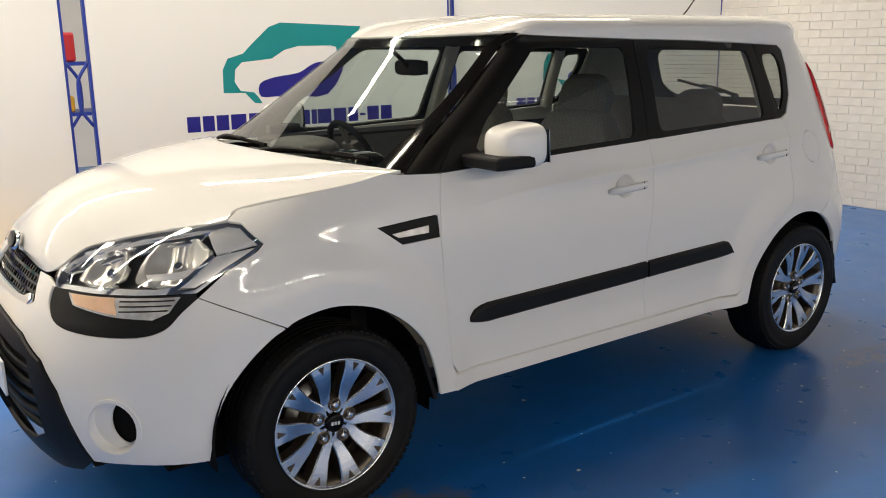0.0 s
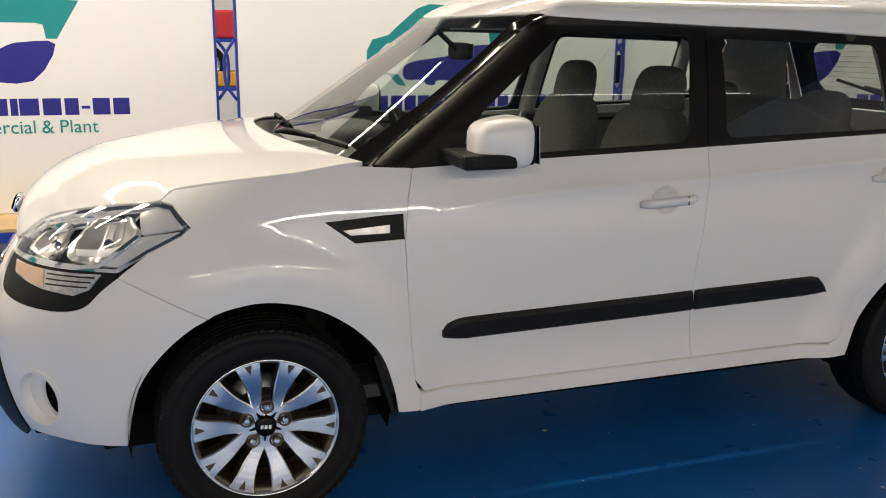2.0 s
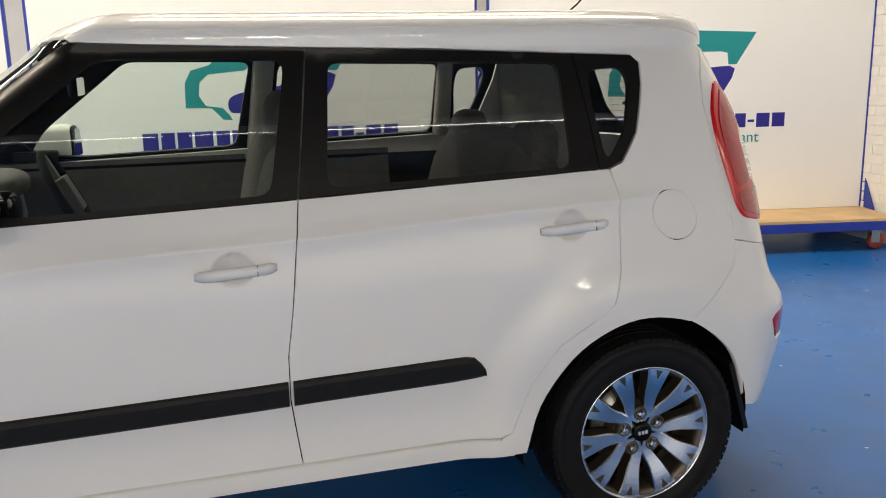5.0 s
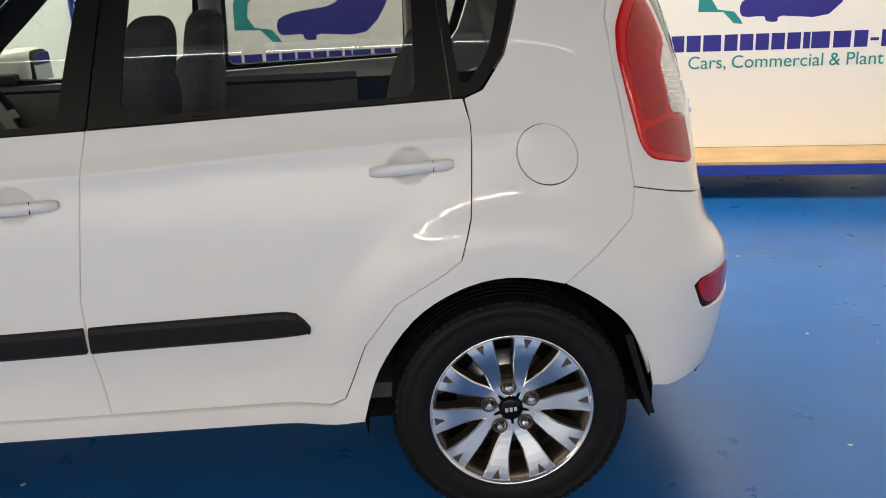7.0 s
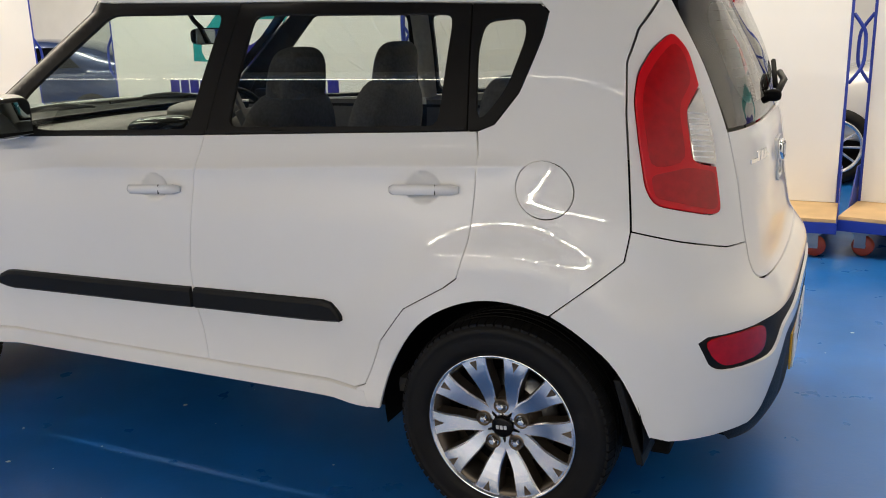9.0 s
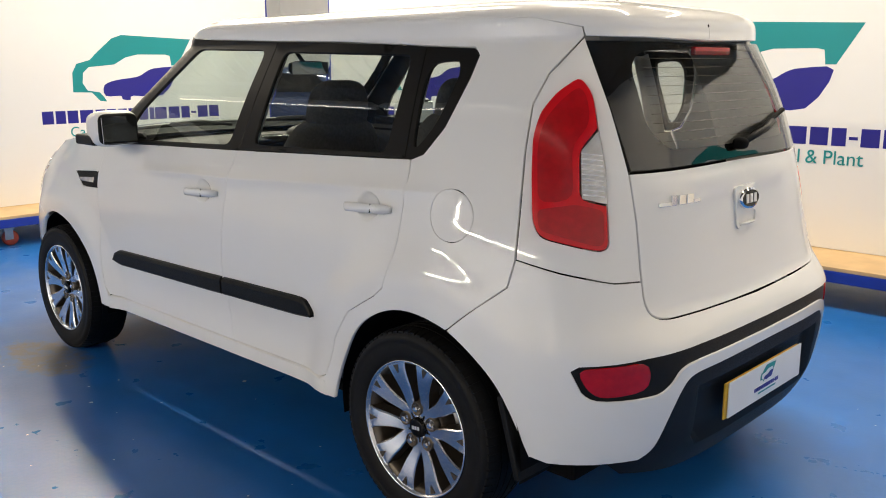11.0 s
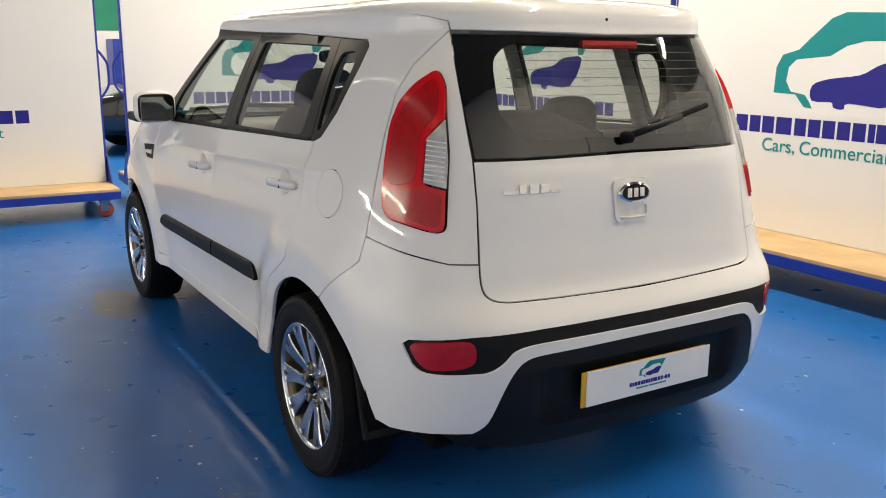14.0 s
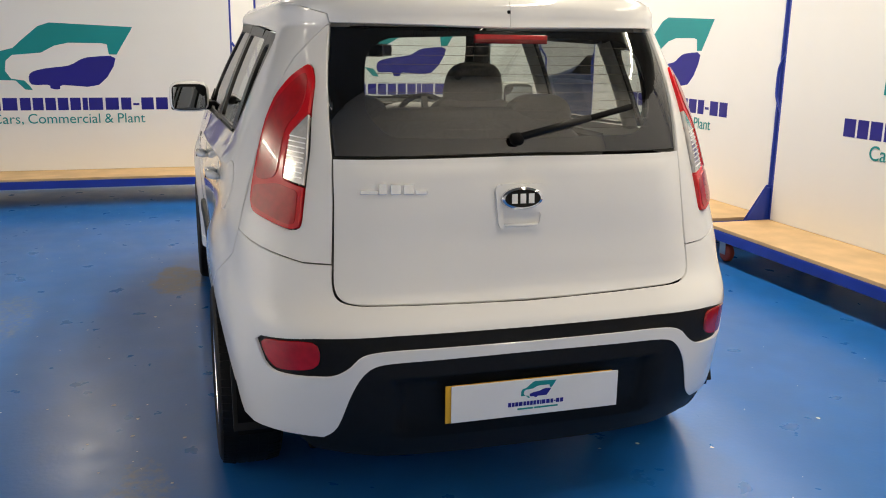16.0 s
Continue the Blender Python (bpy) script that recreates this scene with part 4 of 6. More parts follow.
panel("lower_grille_surround", [(FMID, 0.662), (-2.20, 0.658), (-2.087, 0.643), (-1.988, 0.588), (-1.934, 0.506), (-1.896, 0.371), (-1.873, 0.279), (-1.92, 0.235), (-2.1, 0.215), (FMID, 0.210)], TRIM, car, "matt black lower grille surround", holes=[[(-2.03, 0.585), (-2.12, 0.605), (-2.33, 0.612), (-2.33, 0.300), (-2.06, 0.315), (-1.985, 0.36), (-1.99, 0.46)]], upper=False, join=True, keep=FMID, lift=0.004, gap=0.0, bulge=lambda u, v: 0.010 * (1 - sstep(-2.0, -1.9, u)))
panel("grille_backing", [(FMID, 0.83), (-2.118, 0.826), (-2.068, 0.746), (-2.09, 0.727), (-2.259, 0.720), (FMID, 0.716)], LINER, car, "dark grille recess", upper=False, join=True, keep=FMID, lift=-0.03, gap=0.0)
panel("intake_backing", [(FMID, 0.62), (-2.12, 0.61), (-2.02, 0.59), (-1.98, 0.46), (-1.975, 0.35), (-2.06, 0.305), (FMID, 0.29)], LINER, car, "dark lower intake", upper=False, join=True, keep=FMID, lift=-0.035, gap=0.0)
for k in range(6):
    v = 0.34 + 0.046 * k
    panel("intake_slat", [(FMID, v), (-2.0, v + 0.004), (-2.0, v + 0.018), (FMID, v + 0.014)], TRIM, car, upper=False, join=True, keep=FMID, lift=-0.012, gap=0.0, flange=0.015, step=0.06)
for k in range(4):
    v = 0.735 + 0.022 * k
    panel("grille_slat", [(FMID, v), (-2.085, v + 0.002), (-2.085, v + 0.009), (FMID, v + 0.007)], GLOSS_BLACK, car, upper=False, join=True, keep=FMID, lift=-0.010, gap=0.0, flange=0.012, step=0.06)
for k in range(9):
    u = -2.10 - 0.026 * k
    panel("grille_bar", [(u, 0.73), (u - 0.007, 0.73), (u - 0.007, 0.822), (u, 0.822)], GLOSS_BLACK, car, upper=False, lift=-0.011, gap=0.0, flange=0.010, step=0.05)
panel("grille_trim", [(FMID, 0.738), (-2.20, 0.738), (-2.13, 0.745), (-2.10, 0.76), (-2.088, 0.745), (-2.10, 0.729), (-2.259, 0.722), (FMID, 0.720)], CHROME, car, "chrome grille trim", upper=False, join=True, keep=FMID, lift=0.004, gap=0.0)
HEAD = [(-2.000, 0.803), (-2.020, 0.845), (-1.965, 0.903), (-1.842, 0.940), (-1.730, 0.964), (-1.640, 0.978), (-1.541, 0.991), (-1.497, 0.985), (-1.440, 0.928), (-1.455, 0.908), (-1.530, 0.860), (-1.598, 0.803), (-1.660, 0.804), (-1.855, 0.803)]
eyelid = panel("lamp_recess", EYELID + [(-1.600, 0.802), (-1.660, 0.803), (-1.855, 0.802), (-1.998, 0.802)], TRIM, car, "black recess under the headlamp", upper=False, lift=-0.006, gap=0.0, bulge=lambda u, v: 0.006 * (1 - sstep(0.70, 0.75, v)))
ind = panel("indicator_lens", [(-1.925, 0.796), (-1.760, 0.797), (-1.632, 0.798), (-1.658, 0.752), (-1.694, 0.733), (-1.784, 0.742), (-1.898, 0.764)], CLEAR_LAMP, eyelid, "clear ribbed indicator lens", upper=False, lift=0.004, step=0.02, gap=0.001)
panel("indicator_bulb", [(-1.912, 0.794), (-1.785, 0.796), (-1.775, 0.748), (-1.890, 0.768)], AMBER, ind, "amber end of the lens, its glow put into the colour", upper=False, lift=0.0065, step=0.02, gap=0.0, flange=0.003)
for k in range(3):
    v = 0.756 + 0.014 * k
    panel("lens_rib", [(-1.770, v), (-1.662 + 0.008 * k, v + 0.002), (-1.660 + 0.008 * k, v + 0.006), (-1.770, v + 0.004)], TRIM, ind, "dark rib in the lens", upper=False, lift=0.0062, step=0.03, gap=0.0, flange=0.002)
head = panel("headlamp_bowl", HEAD, LAMP_GREY, car, "headlamp with twin reflectors", upper=False, lift=-0.055, gap=0.004, step=0.03)
panel("headlamp_frame", HEAD, CHROME, head, "chrome headlamp rim", holes=[inset(HEAD, 0.011)], upper=False, lift=-0.004, gap=0.001, flange=0.045, step=0.03)
panel("headlamp_wing", [(-1.588, 0.966), (-1.551, 0.983), (-1.505, 0.977), (-1.452, 0.929), (-1.557, 0.911)], SILVER, head, "silver end of the headlamp", upper=False, lift=-0.010, gap=0.001, step=0.025, flange=0.02)
panel("headlamp_skirt", [(-1.557, 0.907), (-1.455, 0.922), (-1.53, 0.868), (-1.604, 0.818), (-1.638, 0.822), (-1.605, 0.850)], SILVER, head, "pale lower end of the headlamp", upper=False, lift=-0.014, gap=0.001, step=0.025, flange=0.02)
panel("headlamp_brow", [(-1.99, 0.85), (-1.955, 0.895), (-1.842, 0.931), (-1.730, 0.955), (-1.60, 0.976), (-1.61, 0.955), (-1.73, 0.935), (-1.84, 0.905), (-1.93, 0.865)], CHROME, head, "chrome brow inside the headlamp", upper=False, lift=-0.025, gap=0.0, step=0.03)
BIG = [(-1.752, 0.842), (-1.748, 0.896), (-1.732, 0.930), (-1.698, 0.951), (-1.622, 0.960), (-1.578, 0.934), (-1.576, 0.903), (-1.602, 0.850), (-1.622, 0.832), (-1.722, 0.828)]
SMALL = [(-1.926, 0.832), (-1.914, 0.866), (-1.892, 0.896), (-1.852, 0.918), (-1.806, 0.920), (-1.786, 0.880), (-1.790, 0.838), (-1.816, 0.829)]
for poly, cu, cv, c in ((BIG, -1.655, 0.893, 0.075), (SMALL, -1.845, 0.870, 0.055)):
    ref = panel("reflector", rounded(poly, 3, radius=0.015), REFLECTOR, head, "polished headlamp reflector", upper=False, lift=-0.016, gap=0.0, step=0.012, flange=0.02, bulge=lambda u, v, a=cu, b=cv, c=c: -0.040 * max(0.0, 1 - ((u - a) ** 2 + (v - b) ** 2) / c ** 2) + 0.004 * math.floor((u - a) / 0.026) % 0.008)
    panel("bulb", [(cu + 0.010 * math.cos(2 * math.pi * k / 12), cv + 0.010 * math.sin(2 * math.pi * k / 12)) for k in range(12)], CHROME, ref, "bulb cap", upper=False, lift=-0.030, gap=0.0, step=0.01, flange=0.03)
panel("reflector_shelf", [(-1.725, 0.862), (-1.64, 0.868), (-1.60, 0.880), (-1.612, 0.858), (-1.64, 0.848), (-1.715, 0.846)], SILVER, head, "pale ledge in the reflector", upper=False, lift=-0.012, gap=0.0, step=0.02, flange=0.01)
panel("lower_chrome", [(-1.985, 0.800), (-1.815, 0.814), (-1.690, 0.812), (-1.644, 0.815), (-1.614, 0.842), (-1.560, 0.905), (-1.568, 0.910), (-1.624, 0.850), (-1.650, 0.824), (-1.690, 0.820), (-1.815, 0.822), (-1.99, 0.812)], CHROME, head, "chrome inner edge", upper=False, lift=-0.006, gap=0.0, step=0.02, flange=0.012)
for o in panel("headlamp_lens", inset(HEAD, 0.002), LENS, head, "clear headlamp lens", upper=False, lift=0.003, gap=0.0, flange=0.0, step=0.03):
    o.visible_shadow = False
panel("fog_recess_back", [(u, v) for u, v in inset(FOGHOLE, -0.01)], LINER, car, "dark fog lamp recess", upper=False, lift=-0.055, gap=0.0, step=0.02)
panel("fog_bezel", inset(FOGHOLE, -0.008), WHITE, car, "white bezel round the fog lamp recess", holes=[inset(FOGHOLE, 0.002)], upper=False, lift=0.007, gap=0.0, flange=0.055, step=0.02)
CRESCENT = [(-1.800 + 0.055 * math.cos(radians(d)), 0.405 + 0.086 * math.sin(radians(d))) for d in range(80, 281, 10)]
CRESCENT += [(-1.772 + 0.042 * math.cos(radians(d)), 0.402 + 0.078 * math.sin(radians(d))) for d in range(270, 89, -10)]
panel("fog_recess_wall", CRESCENT, WHITE, car, "white inner wall of the fog lamp recess", upper=False, lift=-0.030, gap=0.0, step=0.02)
REP = [(-1.076, 0.928), (-0.9, 0.938), (-0.841, 0.940), (-0.841, 0.868), (-0.99, 0.865)]
rep = panel("side_vent", REP, TRIM, car, "black wing vent with a clear repeater", upper=False, lift=-0.002, gap=0.0, step=0.03, flange=0.02)
panel("repeater_lens", [(-1.028, 0.902), (-0.885, 0.912), (-0.886, 0.888), (-1.005, 0.887)], CLEAR_LAMP, rep, "clear repeater lens", upper=False, lift=0.003, gap=0.0, step=0.02)

# bonnet: cross rows between the two shut lines
EDGE = [(-0.955, 1.098), (-1.020, 1.093), (-1.150, 1.075), (-1.350, 1.053), (-1.515, 1.025), (-1.545, 0.994), (-1.640, 0.980), (-1.730, 0.966), (-1.842, 0.942), (-1.965, 0.905), (-2.020, 0.850), (-2.060, 0.828), (-2.115, 0.825), (-2.20, 0.828), (FMID, 0.832)]
edge = [Vector(shell(u, v, False)) for u, v in EDGE]


def crown(x):
    return lerp(x, (-2.0, -1.975, -1.93, -1.86, -1.75, -1.56, -1.40, -1.20, -0.95), (0.832, 0.905, 0.962, 1.013, 1.060, 1.098, 1.117, 1.128, 1.135))


fine_edge = smooth_line(edge, 5)
calm_edge = [sum((fine_edge[min(max(i + d, 0), len(fine_edge) - 1)].z for d in range(-7, 8)), 0.0) / 15 if 12 < i < len(fine_edge) - 28 else fine_edge[i].z for i in range(len(fine_edge))]
bm = bmesh.new()
grid = []
for p, calm in zip(fine_edge, calm_edge):
    w = max(-p.y, 0.0)
    row = []
    for j in range(37):
        k = math.sin(HP * (-1 + 2 * j / 36))
        y = k * w
        if p.x < -1.9:
            # the nose: the rows bow forwards to the middle of the leading edge
            x = p.x + (-1.992 - p.x) * (1 - abs(k) ** 2.2) * sstep(-1.9, -1.985, p.x)
        else:
            # the rear edge bows forwards under the windscreen
            x = p.x - 0.21 * (1 - abs(k) ** 2.2) * sstep(-1.55, -0.955, p.x)
        fall = sstep(0.0, 1.0, abs(k)) * 0.35 + 0.65 * abs(k) ** 3.2
        row.append(bm.verts.new((x, y, max(crown(x), calm) * (1 - fall) + calm * fall + (p.z - calm) * abs(k) ** 24)))
    grid.append(row)
for a, b in zip(grid, grid[1:]):
    for i in range(36):
        if len({a[i], a[i + 1], b[i + 1], b[i]}) == 4:
            bm.faces.new((a[i], b[i], b[i + 1], a[i + 1]))
bmesh.ops.remove_doubles(bm, verts=bm.verts, dist=0.0008)
bonnet_ob = part("bonnet", bm, WHITE, car, "white bonnet", True)
bonnet_mod = bonnet_ob.modifiers.new("thick", "SOLIDIFY")
bonnet_mod.thickness, bonnet_mod.offset = 0.012, -1

# dark inner body behind the shut lines
bm = bmesh.new()
cols = [-1.58 + 3.3 * k / 66 for k in range(67)]
rws = [0.30 + 0.78 * k / 16 for k in range(17)]
gr = {}
for i, u in enumerate(cols):
    for j, v in enumerate(rws):
        if min(math.hypot(u + 1.245, (v - 0.30)), math.hypot(u - 1.245, (v - 0.30))) > 0.45 and (v < 0.96 or u > -0.98):
            p, n = surface(u, v, False, -0.050)
            gr[i, j] = bm.verts.new(p)
for i in range(66):
    for j in range(16):
        k = [(i, j), (i + 1, j), (i + 1, j + 1), (i, j + 1)]
        if all(c in gr for c in k):
            bm.faces.new([gr[c] for c in k])
both("inner_side", bm, LINER, car, "dark inner body side", True)
bm = bmesh.new()
for sy in (-1, 1):
    rows = []
    for k in range(30):
        u = -0.20 + 2.0 * k / 29
        rows.append([bm.verts.new((p.x, p.y * -sy, p.z)) for p in (surface(u, 1.50 + 0.5 * j / 10, True, -0.035)[0] for j in range(11))])
    for a, b in zip(rows, rows[1:]):
        for i in range(10):
            bm.faces.new((a[i], a[i + 1], b[i + 1], b[i]))
part("headlining", bm, HEADLINER, car, "grey roof lining", True)
for a_ in ((-1.75, -0.62, 0.19, 1.70, 0.62, 0.30), (-0.86, -0.74, 0.265, 0.86, 0.74, 0.31), (-1.95, -0.55, 0.24, -1.751, 0.55, 0.72), (1.701, -0.60, 0.27, 1.86, 0.60, 0.60)):
    part("underbody", boxes(a_, bevel=0.01), LINER, car, "dark underbody")
for sx in (-1.275, 1.275):
    prof = [(0.392, -0.835), (0.392, -0.55), (0.05, -0.548)]
    bm = lathe(prof, 30, "y", 200)
    bmesh.ops.rotate(bm, cent=(0, 0, 0), matrix=Matrix.Rotation(radians(10), 3, "Y"), verts=bm.verts)
    bmesh.ops.translate(bm, vec=(sx, 0, 0.316), verts=bm.verts)
    both("arch_liner", bm, LINER, car, "black wheel arch liner", True)
for x0, z0, lean in ((-0.895, 0.50, 0.06), (1.63, 0.50, 0.07)):
    bm = bmesh.new()
    box(bm, -0.010, -0.855 if x0 < 0 else -0.848, 0.29 if x0 < 0 else 0.265, 0.010, -0.70, z0, 0.004)
    for v in bm.verts:
        v.co.x += lean * (z0 - v.co.z) * 2.0 - (0.035 if v.co.z > 0.4 else 0)
    bmesh.ops.translate(bm, vec=(x0, 0, 0), verts=bm.verts)
    both("mud_flap", bm, TRIM, car, "black rubber mud flap")


# wheels
def wheel_at(sx, side):
    m = Matrix.Translation((sx, side * 0.785, 0.316)) @ Matrix.Rotation(radians(0 if side < 0 else 180), 4, "Z")
    w = part("wheel", lathe([(0.150, 0.06), (0.200, 0.06), (0.206, -0.05), (0.212, -0.080), (0.207, -0.085), (0.200, -0.05), (0.196, 0.0)], 64), ALLOY_DARK, car, "alloy wheel with forked machined spokes", True)
    w.matrix_local = m
    tyre_prof = [(0.200, 0.088), (0.230, 0.100), (0.270, 0.104), (0.298, 0.098), (0.310, 0.084), (0.316, 0.060), (0.316, -0.060), (0.310, -0.084), (0.298, -0.098), (0.285, -0.1025), (0.283, -0.1010), (0.268, -0.104), (0.245, -0.102), (0.231, -0.099), (0.224, -0.094), (0.216, -0.088)]
    tyre = part("tyre", lathe(tyre_prof, 72), RUBBER, w, "black road tyre", True)
    # tread blocks on the shoulders and grooves between ribs
    bm = bmesh.new()
    for k in range(76):
        a = 2 * math.pi * k / 76
        for y0, y1, r0, r1 in ((-0.092, -0.052, 0.306, 0.3165), (0.052, 0.092, 0.306, 0.3165)):
            b2 = bmesh.new()
            box(b2, r0 - 0.006, y0, -0.0095, r1 + 0.0022, y1, 0.0095)
            for v in b2.verts:
                if abs(v.co.y) > 0.08 and v.co.x > 0.31:
                    v.co.x -= 0.0085
            bmesh.ops.rotate(b2, cent=(0, 0, 0), matrix=Matrix.Rotation(a, 3, "Y"), verts=b2.verts)
            me2 = bpy.data.meshes.new("t")
            b2.to_mesh(me2)
            bm.from_mesh(me2)
            bpy.data.meshes.remove(me2)
            b2.free()
    for y in (-0.030, 0.0, 0.030):
        b2 = lathe([(0.312, y - 0.011), (0.3182, y - 0.011), (0.3182, y + 0.011), (0.312, y + 0.011)], 72)
        me2 = bpy.data.meshes.new("t")
        b2.to_mesh(me2)
        bm.from_mesh(me2)
        bpy.data.meshes.remove(me2)
        b2.free()
    t = part("tread", bm, RUBBER, tyre)
    t["kind"] = "stuff"
    part("rim_lip", lathe([(0.209, -0.080), (0.2140, -0.0955), (0.2175, -0.0970), (0.2205, -0.0955), (0.2205, -0.090), (0.214, -0.078)], 72), ALLOY, w, "bright machined rim lip", True)
    part("hub_face", lathe([(0.0, -0.055), (0.075, -0.055), (0.088, -0.04), (0.10, 0.02)], 40), ALLOY_DARK, w, "dark hub", True)
    part("brake_disc", lathe([(0.05, 0.0), (0.140, 0.0), (0.140, 0.02), (0.05, 0.02)], 40), STEEL, w, "steel brake disc", True)
    part("backing", lathe([(0.0, 0.05), (0.2, 0.05)], 40), LINER, w, "dark wheel back")
    # ten forked spokes in five pairs
    for k in range(5):
        for s in (-1, 1):
            base, tip = 90 + 72 * k + s * 27.5, 90 + 72 * k + s * 18.0
            pts = []
            for r, wdt in ((0.030, 0.0100), (0.050, 0.0110), (0.070, 0.0130), (0.090, 0.0150), (0.110, 0.0172), (0.130, 0.0198), (0.150, 0.0228), (0.170, 0.0262), (0.190, 0.0305), (0.203, 0.0345), (0.2125, 0.0385)):
                a = radians(base + (tip - base) * sstep(0.03, 0.135, r))
                pts.append((r, a, wdt))
            for nm, dy, grow, material in (("spoke_face", -0.0005, 0.0, ALLOY), ("spoke_side", 0.0025, 0.0012, ALLOY_DARK)):
                bm = bmesh.new()
                L, R = [], []
                for r, a, wdt in pts:
                    c, sn = math.cos(a), math.sin(a)
                    depth = -0.068 - 0.020 * sstep(0.06, 0.20, r) + dy
                    for sg, lst in ((1, L), (-1, R)):
                        ww = (wdt + grow) * sg
                        top = bm.verts.new((r * c - ww * sn, depth, r * sn + ww * c))
                        low = bm.verts.new((r * c - (ww + sg * 0.004) * sn, depth + (0.004 if nm == "spoke_face" else 0.045), r * sn + (ww + sg * 0.004) * c))
                        lst.append((top, low))
                for i in range(len(pts) - 1):
                    bm.faces.new((L[i][0], L[i + 1][0], R[i + 1][0], R[i][0]))
                    bm.faces.new((L[i][0], L[i][1], L[i + 1][1], L[i + 1][0]))
                    bm.faces.new((R[i][0], R[i + 1][0], R[i + 1][1], R[i][1]))
                bm.faces.new((L[0][0], R[0][0], R[0][1], L[0][1]))
                sp = part(nm, bm, material, w)
                if nm == "spoke_face":
                    bm = bmesh.new()
                    a = radians(tip)
                    for r, ww in ((0.2065, 0.0105), (0.2065, -0.0105), (0.178, 0.0)):
                        c, sn = math.cos(a), math.sin(a)
                        bm.verts.new((r * c - ww * sn, -0.0705 - 0.020 * sstep(0.06, 0.20, r), r * sn + ww * c))
                    bm.verts.ensure_lookup_table()
                    bm.faces.new(bm.verts)
                    part("spoke_notch", bm, ALLOY_DARK, sp, "dark notch in the spoke's end")
    for k in range(5):
        a = radians(90 + 72 * k)
        seat_ = part("nut_pocket", lathe([(0.0105, -0.0605), (0.0150, -0.0605), (0.0185, -0.0735), (0.0215, -0.0735), (0.0230, -0.050)], 20), ALLOY_DARK, w, "bronze painted nut pocket", True)
        seat_.location = (0.060 * math.cos(a), 0, 0.060 * math.sin(a))
        nut = part("wheel_nut", lathe([(0.0, -0.0830), (0.0075, -0.0825), (0.0105, -0.0790), (0.0112, -0.055)], 6), CHROME, w, "bright hexagonal wheel nut")
        nut.location = (0.060 * math.cos(a), 0, 0.060 * math.sin(a))
    cap = part("centre_cap", lathe([(0.0, -0.0815), (0.026, -0.081), (0.0315, -0.078), (0.033, -0.05)], 32), GLOSS_BLACK, w, "black centre cap", True)
    for k in range(3):
        part("cap_mark", boxes((-0.0165 + 0.0118 * k, -0.0832, -0.0055, -0.0085 + 0.0118 * k, -0.0807, 0.0055)), SILVER, cap)
    return w


w1 = wheel_at(-1.275, -1)
for sx, side in ((1.275, -1), (-1.275, 1), (1.275, 1)):
    c = copy_thing(w1, Matrix.Translation((sx, side * 0.785, 0.316)) @ Matrix.Rotation(radians(0 if side < 0 else 180), 4, "Z") @ Matrix.Rotation(radians(-5 if side < 0 else 17 * sx), 4, "Y"))
w1.matrix_local = Matrix.Translation((-1.275, -0.785, 0.316)) @ Matrix.Rotation(radians(5), 4, "Y")


# side mouldings, handles
def strip_on(parent, line, width, thick, name, material, label):
    """A moulding with a bevelled section along a line of (u, v), on the left and the right."""
    rings = []
    for i, (u, v, k) in enumerate(line):
        p, n = surface(u, v, False, 0.0)
        up = Vector((0, 0, 1))
        w = width * k
        rings.append([p + up * (w / 2) - n * 0.004, p + up * (w / 2 - 0.004) + n * thick * 0.75, p + up * (w / 2 - 0.016) + n * thick, p - up * (w / 2 - 0.008) + n * thick, p - up * (w / 2) + n * thick * 0.6, p - up * (w / 2) - n * 0.004])
    both(name, ring_loft(rings), material, parent, label)


ln = [(-0.716, 0.552, 0.25), (-0.700, 0.562, 0.62), (-0.670, 0.566, 0.85), (-0.640, 0.567, 0.95)] + [(-0.60 + 0.1 * k, 0.5685 + 0.0021 * k, 0.95) for k in range(8)] + [(0.192, 0.586, 0.95)]
strip_on(fdoor, ln, 0.074, 0.018, "side_moulding", TRIM, "black side moulding")
ln = [(0.206, 0.586, 0.95)] + [(0.26 + 0.1 * k, 0.588 + 0.0022 * k, 0.95) for k in range(5)] + [(0.700, 0.598, 0.92), (0.728, 0.596, 0.82), (0.750, 0.586, 0.50), (0.762, 0.578, 0.2)]
strip_on(rdoor, ln, 0.074, 0.018, "side_moulding", TRIM, "black side moulding")
for own, u0, z0 in ((fdoor, -0.030, 0.930), (rdoor, 0.938, 0.975)):
    length = 0.212
    rings = []
    for k in range(13):
        t = k / 12
        u, v = u0 + length * t, z0 + 0.010 * t
        p, n = surface(u, v, False, 0.0)
        lift = 0.034 * min(1, math.sin(math.pi * min(max(t, 0.02), 0.98)) * 2.2) + 0.002
        hh = 0.0155 if 0.06 < t < 0.94 else 0.010
        rings.append([p + n * (lift + 0.011 * math.cos(2 * math.pi * j / 10)) + Vector((0, 0, hh * math.sin(2 * math.pi * j / 10))) for j in range(10)])
    hs = both("door_handle", ring_loft(rings), WHITE, own, "white door handle", True)
    panel("handle_cup", cup_outline(u0, z0), WHITE, own, "dished recess behind the handle", upper=False, gap=-0.002, step=0.010, flange=0.0, bulge=lambda u, v, a=u0 + 0.1, b=z0 + 0.012: -0.026 * max(0.0, 1 - ((u - a) / 0.058) ** 2 - ((v - b) / 0.047) ** 2) ** 1.1)
    panel("handle_joint", [(u0 + 0.158, z0 - 0.008), (u0 + 0.1595, z0 - 0.008), (u0 + 0.1595, z0 + 0.024), (u0 + 0.158, z0 + 0.024)], LINER, own, upper=False, lift=0.0462, gap=0.0, flange=0.004, step=0.02)


